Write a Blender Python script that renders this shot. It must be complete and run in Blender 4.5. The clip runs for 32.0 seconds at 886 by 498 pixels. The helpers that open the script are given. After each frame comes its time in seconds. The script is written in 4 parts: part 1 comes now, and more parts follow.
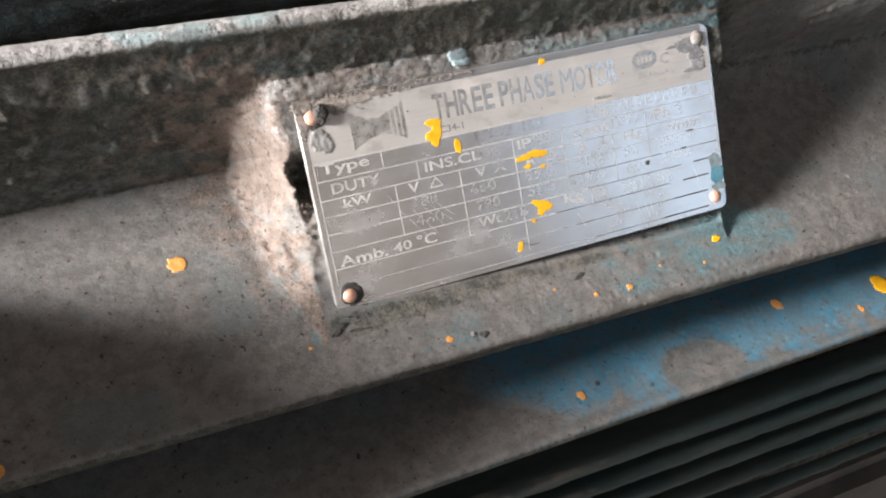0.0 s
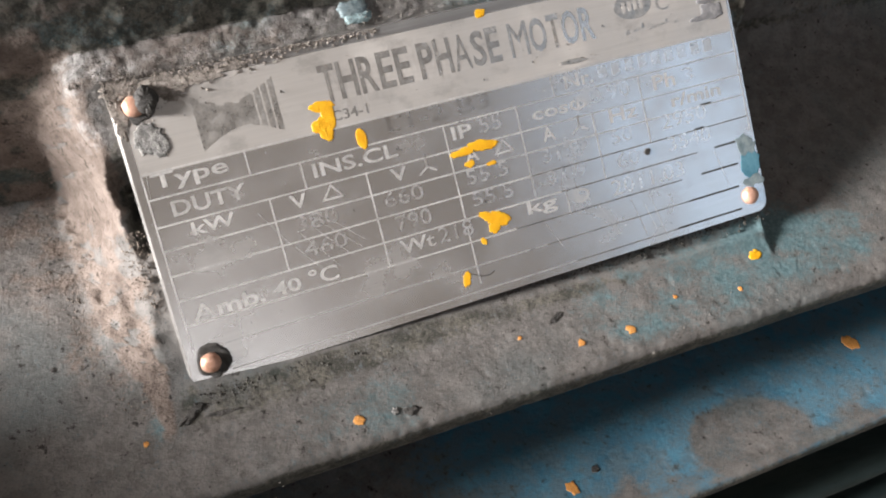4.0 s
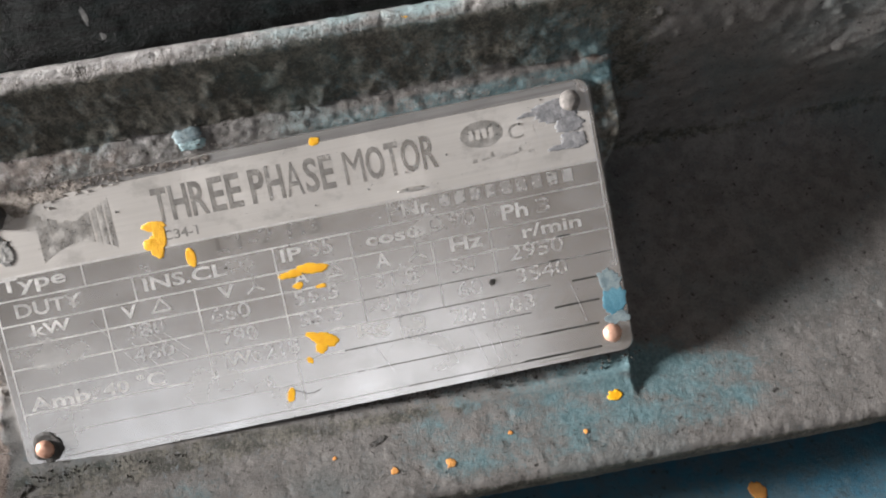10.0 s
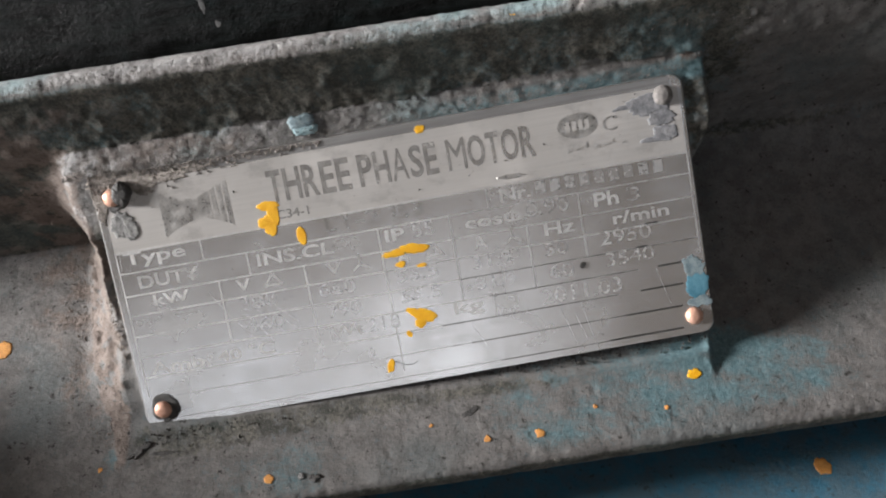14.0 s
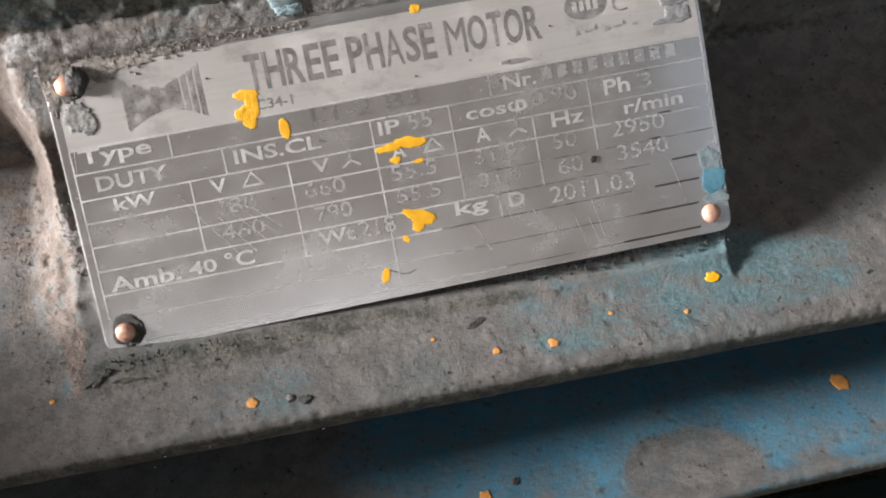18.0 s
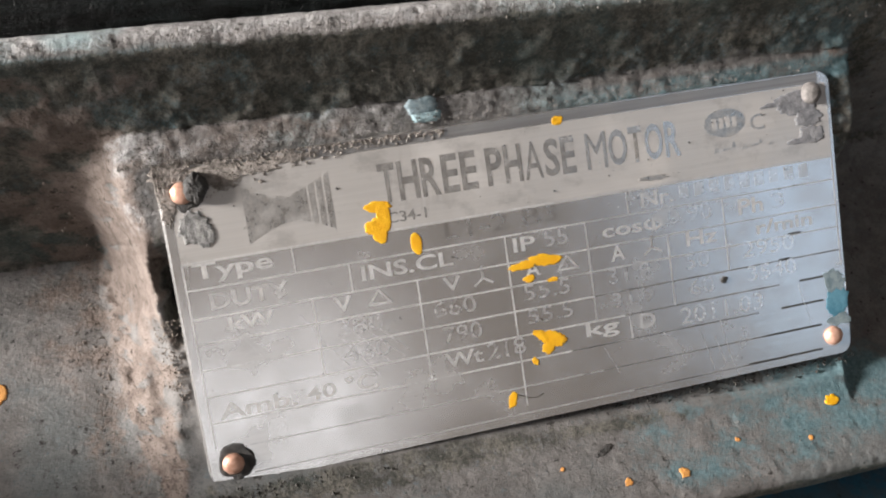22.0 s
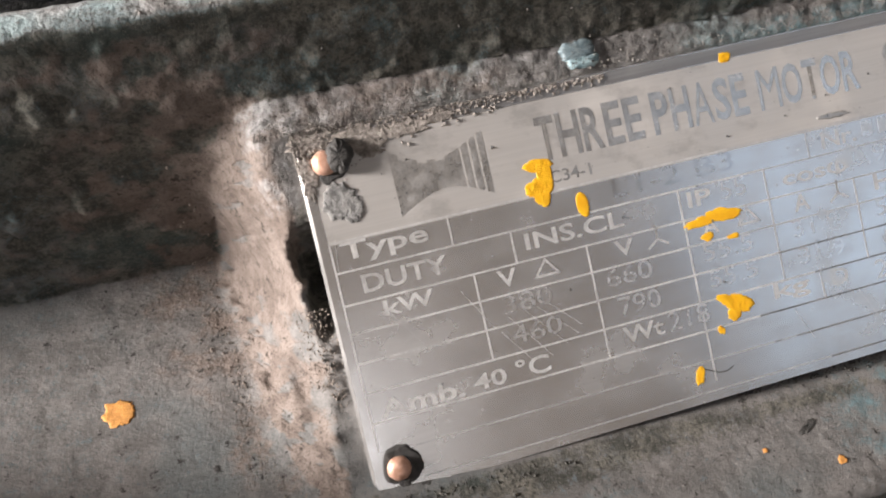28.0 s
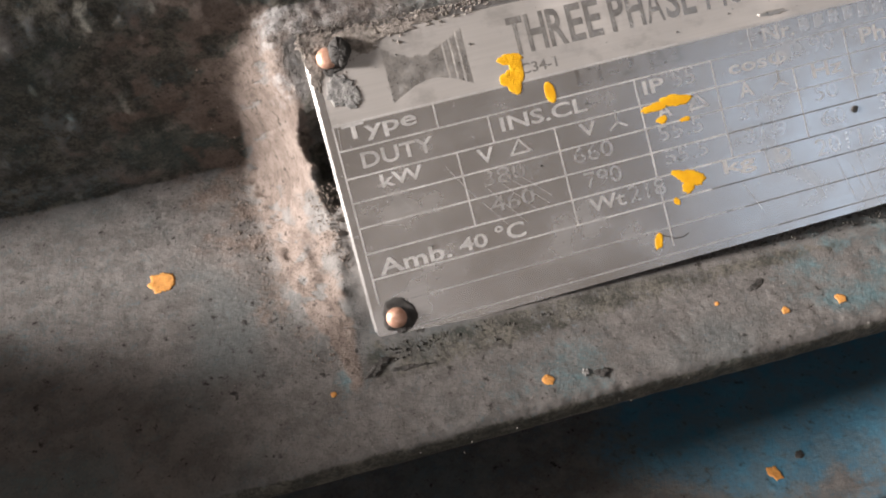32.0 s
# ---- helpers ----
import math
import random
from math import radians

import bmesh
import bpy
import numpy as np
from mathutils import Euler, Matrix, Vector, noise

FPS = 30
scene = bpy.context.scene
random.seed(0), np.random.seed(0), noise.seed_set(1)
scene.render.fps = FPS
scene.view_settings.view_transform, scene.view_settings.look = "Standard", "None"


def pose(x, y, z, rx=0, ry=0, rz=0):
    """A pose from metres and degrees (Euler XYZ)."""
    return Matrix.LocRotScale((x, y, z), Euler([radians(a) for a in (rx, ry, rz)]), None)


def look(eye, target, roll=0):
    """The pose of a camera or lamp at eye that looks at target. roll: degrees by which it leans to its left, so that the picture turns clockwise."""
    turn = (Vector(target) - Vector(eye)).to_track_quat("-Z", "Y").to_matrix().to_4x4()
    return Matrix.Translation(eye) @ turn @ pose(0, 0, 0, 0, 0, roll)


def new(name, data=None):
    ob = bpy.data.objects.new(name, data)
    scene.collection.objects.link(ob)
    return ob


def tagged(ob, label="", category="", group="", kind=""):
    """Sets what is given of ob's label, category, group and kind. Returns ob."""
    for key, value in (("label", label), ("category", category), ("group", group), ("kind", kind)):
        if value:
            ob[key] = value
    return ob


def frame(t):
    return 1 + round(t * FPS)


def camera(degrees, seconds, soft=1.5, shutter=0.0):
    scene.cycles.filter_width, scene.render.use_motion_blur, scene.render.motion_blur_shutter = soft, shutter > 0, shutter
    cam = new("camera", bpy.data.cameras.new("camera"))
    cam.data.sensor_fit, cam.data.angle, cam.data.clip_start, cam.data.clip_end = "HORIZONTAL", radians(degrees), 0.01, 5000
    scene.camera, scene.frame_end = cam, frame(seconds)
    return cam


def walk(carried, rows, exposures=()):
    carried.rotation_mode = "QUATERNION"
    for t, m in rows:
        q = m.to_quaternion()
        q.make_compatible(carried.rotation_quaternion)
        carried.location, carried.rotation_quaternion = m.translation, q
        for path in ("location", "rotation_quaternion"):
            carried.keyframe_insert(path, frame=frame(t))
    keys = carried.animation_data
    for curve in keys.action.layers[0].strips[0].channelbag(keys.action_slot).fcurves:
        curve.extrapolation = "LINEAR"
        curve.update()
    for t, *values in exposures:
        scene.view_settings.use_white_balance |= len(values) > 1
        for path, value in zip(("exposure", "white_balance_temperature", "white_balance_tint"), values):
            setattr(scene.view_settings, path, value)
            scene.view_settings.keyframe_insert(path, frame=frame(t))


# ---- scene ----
cam = camera(52.06, 32.0, soft=2.0)
# seconds, eye, yaw, pitch, roll
PATH = [
    (0.0, 0.00819, -0.01065, 0.49693, -19.184, -12.286, -10.532),
    (0.5, 0.01090, -0.00644, 0.49662, -19.497, -11.882, -10.444),
    (1.0, 0.01810, 0.01285, 0.48940, -19.706, -11.618, -10.642),
    (1.5, 0.02132, 0.05100, 0.48187, -20.088, -11.362, -11.323),
    (2.0, 0.02462, 0.06383, 0.48148, -20.062, -11.736, -11.256),
    (2.5, 0.03701, 0.05768, 0.47101, -19.503, -11.217, -12.915),
    (3.0, 0.04958, 0.05939, 0.46248, -18.303, -10.306, -13.935),
    (3.5, 0.06019, 0.06280, 0.46304, -16.409, -9.258, -14.428),
    (4.0, 0.07170, 0.06441, 0.46768, -15.932, -8.780, -14.024),
    (4.5, 0.07756, 0.05842, 0.47232, -15.273, -8.393, -13.514),
    (6.5, 0.11834, 0.05240, 0.46699, -10.767, -7.455, -12.737),
    (7.0, 0.12925, 0.05053, 0.46911, -9.457, -7.007, -12.664),
    (7.5, 0.14156, 0.05056, 0.46671, -7.913, -6.715, -12.475),
    (8.0, 0.15064, 0.05022, 0.46808, -6.238, -6.491, -12.368),
    (8.5, 0.16145, 0.05009, 0.47592, -4.235, -6.412, -12.167),
    (9.0, 0.16665, 0.05309, 0.47642, -3.415, -6.456, -12.020),
    (9.5, 0.17388, 0.05319, 0.48058, -2.085, -6.846, -11.761),
    (10.0, 0.17645, 0.04757, 0.48107, -0.845, -6.830, -11.387),
    (10.5, 0.17456, 0.04281, 0.48129, -0.649, -7.089, -11.016),
    (11.0, 0.17417, 0.03997, 0.48591, 0.281, -7.102, -10.644),
    (11.5, 0.17261, 0.03650, 0.48462, -0.467, -7.625, -10.492),
    (12.0, 0.17264, 0.03404, 0.48565, 0.158, -7.973, -10.548),
    (12.5, 0.17251, 0.03402, 0.49052, 1.118, -8.316, -10.472),
    (13.0, 0.16811, 0.03455, 0.49002, 1.685, -8.250, -10.405),
    (13.5, 0.16250, 0.03403, 0.49262, 1.784, -8.842, -10.335),
    (15.5, 0.15134, 0.04014, 0.47883, -3.830, -9.272, -10.352),
    (16.0, 0.14626, 0.03822, 0.47023, -4.495, -8.663, -10.433),
    (16.5, 0.14346, 0.03872, 0.46431, -4.273, -8.295, -10.625),
    (17.0, 0.14093, 0.04257, 0.46007, -4.407, -7.763, -10.705),
    (17.5, 0.13757, 0.04529, 0.45690, -4.209, -7.603, -10.857),
    (18.0, 0.13174, 0.05342, 0.45688, -4.727, -7.221, -10.828),
    (18.5, 0.12476, 0.06012, 0.46200, -6.568, -7.396, -10.560),
    (19.0, 0.11399, 0.06411, 0.46652, -7.873, -7.277, -10.176),
    (19.5, 0.11141, 0.07067, 0.47226, -8.093, -7.069, -9.713),
    (20.0, 0.10609, 0.07382, 0.47575, -8.756, -7.264, -9.278),
    (20.5, 0.09893, 0.07031, 0.47700, -9.409, -7.445, -9.034),
    (21.0, 0.09480, 0.07152, 0.47664, -10.082, -7.527, -9.080),
    (21.5, 0.08787, 0.07396, 0.48267, -11.207, -7.584, -8.801),
    (22.0, 0.08471, 0.07816, 0.48915, -11.471, -7.693, -8.403),
    (22.5, 0.08063, 0.08154, 0.49158, -11.633, -7.523, -7.978),
    (23.0, 0.07723, 0.08088, 0.49074, -11.774, -7.508, -7.946),
    (23.5, 0.07223, 0.08013, 0.49231, -12.697, -7.111, -7.988),
    (24.0, 0.06687, 0.08161, 0.49797, -13.521, -7.784, -7.564),
    (24.5, 0.06210, 0.08073, 0.49873, -14.181, -8.026, -7.454),
    (25.0, 0.05722, 0.07981, 0.49153, -14.481, -8.229, -7.924),
    (25.5, 0.05672, 0.08643, 0.48343, -12.725, -8.726, -9.388),
    (27.5, 0.06460, 0.08783, 0.46551, -10.123, -4.315, -13.961),
    (28.0, 0.05723, 0.10474, 0.47597, -10.918, -4.458, -12.981),
    (28.5, 0.05644, 0.10950, 0.47913, -11.482, -5.138, -12.826),
    (29.0, 0.05453, 0.10479, 0.47957, -12.045, -5.495, -12.748),
    (29.5, 0.05608, 0.10237, 0.47326, -10.567, -4.606, -13.141),
    (30.0, 0.05643, 0.09510, 0.46506, -10.276, -3.567, -13.527),
    (30.5, 0.05890, 0.08579, 0.45133, -10.808, -2.140, -14.704),
    (31.0, 0.06137, 0.07789, 0.44492, -10.751, -2.112, -14.779),
    (31.5, 0.05780, 0.07537, 0.44840, -10.035, -2.510, -14.542),
    (32.0, 0.05688, 0.07258, 0.44803, -8.239, -3.243, -14.489),
]
LEAN = pose(0, 0, 0.20, -30, 0, 0)  # the plate leans back by 30 degrees
walk(cam, [(t, LEAN @ pose(x, y, z, 90 + pitch, 0, yaw) @ pose(0, 0, 0, 0, 0, roll)) for t, x, y, z, yaw, pitch, roll in PATH],
     exposures=[(0.0, 0.80, 6480, 12), (1.5, 0.68, 6480, 12), (3.0, 0.53, 6480, 12), (4.5, 0.53, 6480, 11), (9.0, 0.60, 6330, 10), (11.0, 0.24, 6280, 10), (13.5, 0.12, 6230, 10), (16.0, 0.26, 6080, 9), (17.0, 0.53, 6080, 9),
                (19.0, 0.44, 6530, 12), (25.0, 0.30, 6380, 10), (28.0, 0.40, 6580, 13), (30.0, 0.42, 6580, 12), (32.0, 0.40, 6680, 14)])


# ---- world and light ----
world = bpy.data.worlds.new("sky")
scene.world = world
world.use_nodes = True
sky = world.node_tree.nodes.new("ShaderNodeTexSky")
sky.sky_type, sky.sun_disc, sky.sun_elevation, sky.sun_rotation = "NISHITA", False, radians(35), radians(250)
world.node_tree.links.new(sky.outputs[0], world.node_tree.nodes["Background"].inputs[0])
world.node_tree.nodes["Background"].inputs[1].default_value = 0.05


def window_light(name, eye, target, width, height, watts, colour):
    data = bpy.data.lights.new(name, "AREA")
    data.shape, data.size, data.size_y, data.energy, data.color = "RECTANGLE", width, height, watts, colour
    ob = new(name, data)
    ob.matrix_basis = look(eye, target)
    return ob


window_light("daylight_side", (-2.36, 0.325, 1.31), (0.14, 0.46, 0.46), 0.50, 0.50, 214, (1.0, 0.945, 0.90))
window_light("daylight_back", (0.06, -2.77, 1.20), (0.06, 0, 1.20), 0.72, 0.82, 2.35, (1.0, 0.97, 0.95))
window_light("daylight_tall", (-1.04, -2.77, 1.175), (-1.04, 0, 1.175), 1.26, 0.67, 2.5, (1.0, 0.97, 0.95))
window_light("daylight_blue", (2.61, -2.77, 1.88), (2.61, 0, 1.88), 1.46, 1.72, 5.9, (0.64, 0.81, 1.0))


# ---- materials ----
def material(name):
    m = bpy.data.materials.new(name)
    m.use_nodes = True
    return m, m.node_tree.nodes, m.node_tree.links, m.node_tree.nodes["Principled BSDF"]


def noise_node(nodes, links, scale, detail=6.0, rough=0.6, stretch=(1, 1, 1)):
    where = nodes.new("ShaderNodeTexCoord")
    mapping = nodes.new("ShaderNodeMapping")
    mapping.inputs["Scale"].default_value = stretch
    tex = nodes.new("ShaderNodeTexNoise")
    tex.inputs["Scale"].default_value, tex.inputs["Detail"].default_value, tex.inputs["Roughness"].default_value = scale, detail, rough
    links.new(where.outputs["Object"], mapping.inputs[0])
    links.new(mapping.outputs[0], tex.inputs["Vector"])
    return tex.outputs[0]


def ramp(nodes, links, value, low, high, a=0.0, b=1.0):
    r = nodes.new("ShaderNodeMapRange")
    r.interpolation_type = "SMOOTHSTEP"
    for key, v in (("From Min", low), ("From Max", high), ("To Min", a), ("To Max", b)):
        r.inputs[key].default_value = v
    links.new(value, r.inputs[0])
    return r.outputs[0]


def mix(nodes, links, factor, a, b):
    m = nodes.new("ShaderNodeMix")
    m.data_type = "RGBA"
    for socket, v in ((m.inputs[0], factor), (m.inputs[6], a), (m.inputs[7], b)):
        if isinstance(v, tuple):
            socket.default_value = (*v, 1)
        elif isinstance(v, float):
            socket.default_value = v
        else:
            links.new(v, socket)
    return m.outputs[2]


def maths(nodes, links, how, a, b):
    m = nodes.new("ShaderNodeMath")
    m.operation, m.use_clamp = how, how == "ADD"
    for socket, v in zip(m.inputs, (a, b)):
        if isinstance(v, float):
            socket.default_value = v
        else:
            links.new(v, socket)
    return m.outputs[0]


def bump(nodes, links, heights, bsdf):
    """heights: pairs of a socket and its depth in metres."""
    last = None
    for value, deep in heights:
        b = nodes.new("ShaderNodeBump")
        b.inputs["Distance"].default_value, b.inputs["Strength"].default_value = deep, 1.0
        links.new(value, b.inputs["Height"])
        if last:
            links.new(last, b.inputs["Normal"])
        last = b.outputs[0]
    links.new(last, bsdf.inputs["Normal"])


def attribute(nodes, name):
    a = nodes.new("ShaderNodeAttribute")
    a.attribute_name = name
    return a.outputs["Fac"]


def casting_material():
    """Painted cast iron under grime, road-grey dust and worn paint; the deposits, with some painted light and shade,
    follow the mesh's own masks.
    """
    m, nodes, links, bsdf = material("dusty_cast_iron")
    grain = noise_node(nodes, links, 900, 5)
    speck = noise_node(nodes, links, 420, 8, 0.7)
    cloud = noise_node(nodes, links, 60, 6)
    broad = noise_node(nodes, links, 22, 4)

    fine = noise_node(nodes, links, 2300, 3, 0.6)
    uneven = maths(nodes, links, "SUBTRACT", maths(nodes, links, "MULTIPLY", speck, 1.3), 0.65)
    uneven = maths(nodes, links, "SUBTRACT", uneven, maths(nodes, links, "SUBTRACT", maths(nodes, links, "MULTIPLY", fine, 0.7), 0.35))

    def mask(name, soft=0.16):
        return ramp(nodes, links, maths(nodes, links, "SUBTRACT", attribute(nodes, name), uneven), 0.5 - soft, 0.5 + soft)

    mottle = noise_node(nodes, links, 170, 6, 0.7)
    patchy = maths(nodes, links, "ADD", maths(nodes, links, "MULTIPLY", grain, 0.5), maths(nodes, links, "MULTIPLY", mottle, 0.5))
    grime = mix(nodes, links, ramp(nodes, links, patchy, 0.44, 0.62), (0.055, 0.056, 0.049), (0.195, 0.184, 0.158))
    grime = mix(nodes, links, ramp(nodes, links, broad, 0.5, 0.72, 0.0, 0.45), grime, (0.062, 0.105, 0.104))
    grime = mix(nodes, links, ramp(nodes, links, grain, 0.54, 0.66, 0.0, 0.6), grime, (0.018, 0.019, 0.017))
    grime = mix(nodes, links, ramp(nodes, links, fine, 0.33, 0.41, 0.5, 0.0), grime, (0.24, 0.225, 0.200))
    dust = mix(nodes, links, ramp(nodes, links, mottle, 0.40, 0.62), (0.137, 0.131, 0.125), (0.198, 0.189, 0.181))
    dust = mix(nodes, links, ramp(nodes, links, broad, 0.48, 0.68, 0.0, 0.5), dust, (0.125, 0.158, 0.164))
    dust = mix(nodes, links, ramp(nodes, links, grain, 0.54, 0.68, 0.0, 0.35), dust, (0.060, 0.058, 0.055))
    dust = mix(nodes, links, ramp(nodes, links, fine, 0.58, 0.68, 0.0, 0.40), dust, (0.040, 0.039, 0.037))
    dust = mix(nodes, links, ramp(nodes, links, fine, 0.34, 0.42, 0.32, 0.0), dust, (0.27, 0.265, 0.255))
    dust = mix(nodes, links, ramp(nodes, links, speck, 0.60, 0.66), dust, (0.035, 0.033, 0.031))
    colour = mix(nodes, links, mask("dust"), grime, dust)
    blue = mix(nodes, links, ramp(nodes, links, cloud, 0.3, 0.7), (0.034, 0.178, 0.292), (0.085, 0.278, 0.415))
    blue = mix(nodes, links, ramp(nodes, links, mottle, 0.36, 0.62, 0.20, 0.70), blue, (0.130, 0.166, 0.184))
    blue = mix(nodes, links, ramp(nodes, links, speck, 0.58, 0.66, 0.0, 0.7), blue, (0.05, 0.06, 0.065))
    colour = mix(nodes, links, mask("blue", 0.45), colour, blue)
    teal = mix(nodes, links, ramp(nodes, links, grain, 0.3, 0.7), (0.085, 0.150, 0.168), (0.155, 0.242, 0.262))
    colour = mix(nodes, links, mask("teal", 0.40), colour, teal)
    pale = mix(nodes, links, ramp(nodes, links, mottle, 0.38, 0.62), (0.150, 0.120, 0.103), (0.235, 0.196, 0.172))
    pale = mix(nodes, links, ramp(nodes, links, fine, 0.56, 0.64, 0.0, 0.65), pale, (0.075, 0.060, 0.051))
    pale = mix(nodes, links, ramp(nodes, links, grain, 0.55, 0.70, 0.0, 0.6), pale, (0.095, 0.078, 0.068))
    pale = mix(nodes, links, ramp(nodes, links, speck, 0.58, 0.66), pale, (0.06, 0.048, 0.040))
    colour = mix(nodes, links, mask("pale", 0.25), colour, pale)
    white = mix(nodes, links, ramp(nodes, links, mottle, 0.38, 0.62), (0.27, 0.265, 0.262), (0.42, 0.415, 0.41))
    white = mix(nodes, links, ramp(nodes, links, broad, 0.50, 0.60, 0.0, 0.75), white, (0.30, 0.43, 0.45))
    white = mix(nodes, links, ramp(nodes, links, speck, 0.58, 0.66), white, (0.10, 0.095, 0.09))
    white = mix(nodes, links, ramp(nodes, links, grain, 0.55, 0.67, 0.0, 0.7), white, (0.11, 0.105, 0.10))
    white = mix(nodes, links, ramp(nodes, links, fine, 0.57, 0.65, 0.0, 0.5), white, (0.10, 0.095, 0.09))
    colour = mix(nodes, links, mask("white", 0.3), colour, white)
    links.new(colour, bsdf.inputs["Base Color"])
    links.new(ramp(nodes, links, cloud, 0.3, 0.7, 0.62, 0.92), bsdf.inputs["Roughness"])
    bsdf.inputs["Specular IOR Level"].default_value = 0.3
    caked = maths(nodes, links, "ADD", attribute(nodes, "pale"), attribute(nodes, "white"))
    granular = maths(nodes, links, "MULTIPLY", caked, maths(nodes, links, "ADD", maths(nodes, links, "MULTIPLY", grain, 0.6), maths(nodes, links, "MULTIPLY", speck, 0.4)))
    bump(nodes, links, [(speck, 0.00008), (grain, 0.00014), (fine, 0.00012), (granular, 0.00055)], bsdf)
    return m


def plain_material(name, a, b, scale, rough=0.8, metal=0.0, deep=0.0002, stretch=(1, 1, 1), rough_spread=0.1):
    m, nodes, links, bsdf = material(name)
    n = noise_node(nodes, links, scale, 7, 0.65, stretch)
    fine = noise_node(nodes, links, scale * 7, 4, 0.6, stretch)
    both = maths(nodes, links, "ADD", maths(nodes, links, "MULTIPLY", n, 0.65), maths(nodes, links, "MULTIPLY", fine, 0.35))
    links.new(mix(nodes, links, ramp(nodes, links, both, 0.35, 0.65), a, b), bsdf.inputs["Base Color"])
    links.new(ramp(nodes, links, n, 0.3, 0.7, rough - rough_spread, rough + rough_spread), bsdf.inputs["Roughness"])
    bsdf.inputs["Metallic"].default_value = metal
    if deep:
        bump(nodes, links, [(n, deep), (fine, deep / 3)], bsdf)
    return m


def plate_material(name, a, b, rough, dusty, stain=0.15):
    """Brushed sheet metal with a thin film of dust and scratches."""
    m, nodes, links, bsdf = material(name)
    brushed = noise_node(nodes, links, 300, 4, 0.6, (0.06, 1, 5))
    cloud = noise_node(nodes, links, 55, 6)
    speck = noise_node(nodes, links, 700, 5, 0.7)
    colour = mix(nodes, links, ramp(nodes, links, brushed, 0.3, 0.7), a, b)
    smears = noise_node(nodes, links, 150, 7, 0.7, (0.6, 1, 1))
    colour = mix(nodes, links, ramp(nodes, links, smears, 0.50, 0.68, 0.0, stain), colour, tuple(0.45 * c for c in a))
    links.new(colour, bsdf.inputs["Base Color"])
    links.new(ramp(nodes, links, cloud, 0.3, 0.75, rough - 0.05, rough + 0.07), bsdf.inputs["Roughness"])
    film = maths(nodes, links, "ADD", ramp(nodes, links, cloud, 0.45, 0.8, dusty * 0.78, dusty * 1.3), ramp(nodes, links, speck, 0.66, 0.74, 0.0, 0.35))
    metal = nodes.new("ShaderNodeMath")
    metal.operation = "SUBTRACT"
    metal.inputs[0].default_value = 1.0
    links.new(film, metal.inputs[1])
    links.new(metal.outputs[0], bsdf.inputs["Metallic"])
    bump(nodes, links, [(brushed, 0.0000006), (speck, 0.000005)], bsdf)
    return m


CAST = casting_material()


def fin_material():
    """Dark green paint under oily grime, with dust caught along the tips that also paints them lit."""
    m, nodes, links, bsdf = material("grimy_green_fin")
    grain, mottle = noise_node(nodes, links, 220, 6, 0.65, (0.3, 1, 1)), noise_node(nodes, links, 40, 4, 0.6, (0.3, 1, 1))
    paint = mix(nodes, links, ramp(nodes, links, mottle, 0.35, 0.65), (0.028, 0.052, 0.053), (0.058, 0.080, 0.076))
    dust = mix(nodes, links, ramp(nodes, links, grain, 0.35, 0.65), (0.085, 0.082, 0.074), (0.150, 0.144, 0.132))
    caught = maths(nodes, links, "ADD", attribute(nodes, "dust"), maths(nodes, links, "SUBTRACT", grain, 0.5))
    links.new(mix(nodes, links, ramp(nodes, links, caught, 0.30, 0.70), paint, dust), bsdf.inputs["Base Color"])
    links.new(ramp(nodes, links, grain, 0.3, 0.7, 0.65, 0.9), bsdf.inputs["Roughness"])
    bump(nodes, links, [(grain, 0.0003)], bsdf)
    return m
def grease_material():
    """Black oily paint with long wipe marks, dull smears and dry specks."""
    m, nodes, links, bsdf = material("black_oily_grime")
    wipe = noise_node(nodes, links, 420, 6, 0.65, (0.10, 1, 1))
    smear = noise_node(nodes, links, 55, 6, 0.65, (0.5, 1, 1))
    speck = noise_node(nodes, links, 900, 6, 0.7, (0.6, 1, 1))
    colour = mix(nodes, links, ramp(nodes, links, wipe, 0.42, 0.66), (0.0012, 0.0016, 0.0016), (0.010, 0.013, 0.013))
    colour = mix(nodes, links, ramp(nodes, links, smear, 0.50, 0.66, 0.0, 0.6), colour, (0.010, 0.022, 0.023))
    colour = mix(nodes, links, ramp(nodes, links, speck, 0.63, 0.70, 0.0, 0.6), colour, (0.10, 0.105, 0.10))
    links.new(colour, bsdf.inputs["Base Color"])
    links.new(ramp(nodes, links, smear, 0.35, 0.65, 0.38, 0.75), bsdf.inputs["Roughness"])
    bsdf.inputs["Specular IOR Level"].default_value = 0.10
    bump(nodes, links, [(wipe, 0.00025), (speck, 0.00060), (smear, 0.0008)], bsdf)
    return m


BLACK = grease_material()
PLATE = plate_material("brushed_plate", (0.62, 0.607, 0.592), (0.66, 0.648, 0.632), 0.235, 0.26)
HEADER = plate_material("matte_plate_header", (0.54, 0.521, 0.497), (0.59, 0.568, 0.541), 0.42, 0.80, 0.40)
BORDER = plate_material("dull_plate_border", (0.32, 0.315, 0.31), (0.42, 0.415, 0.41), 0.42, 0.4)
ETCH = plain_material("etched_lettering", (0.52, 0.515, 0.505), (0.80, 0.795, 0.78), 230, 0.38, 0.42, deep=0.0)
STAMP = plain_material("stamped_lettering", (0.71, 0.705, 0.692), (0.80, 0.795, 0.78), 300, 0.28, 0.68, deep=0.0)
DIM = plain_material("dim_stamped_lettering", (0.48, 0.475, 0.465), (0.58, 0.575, 0.565), 300, 0.24, 0.78, deep=0.0)
FAINT = plain_material("worn_stamped_lettering", (0.63, 0.625, 0.615), (0.72, 0.715, 0.705), 300, 0.28, 0.69, deep=0.0)
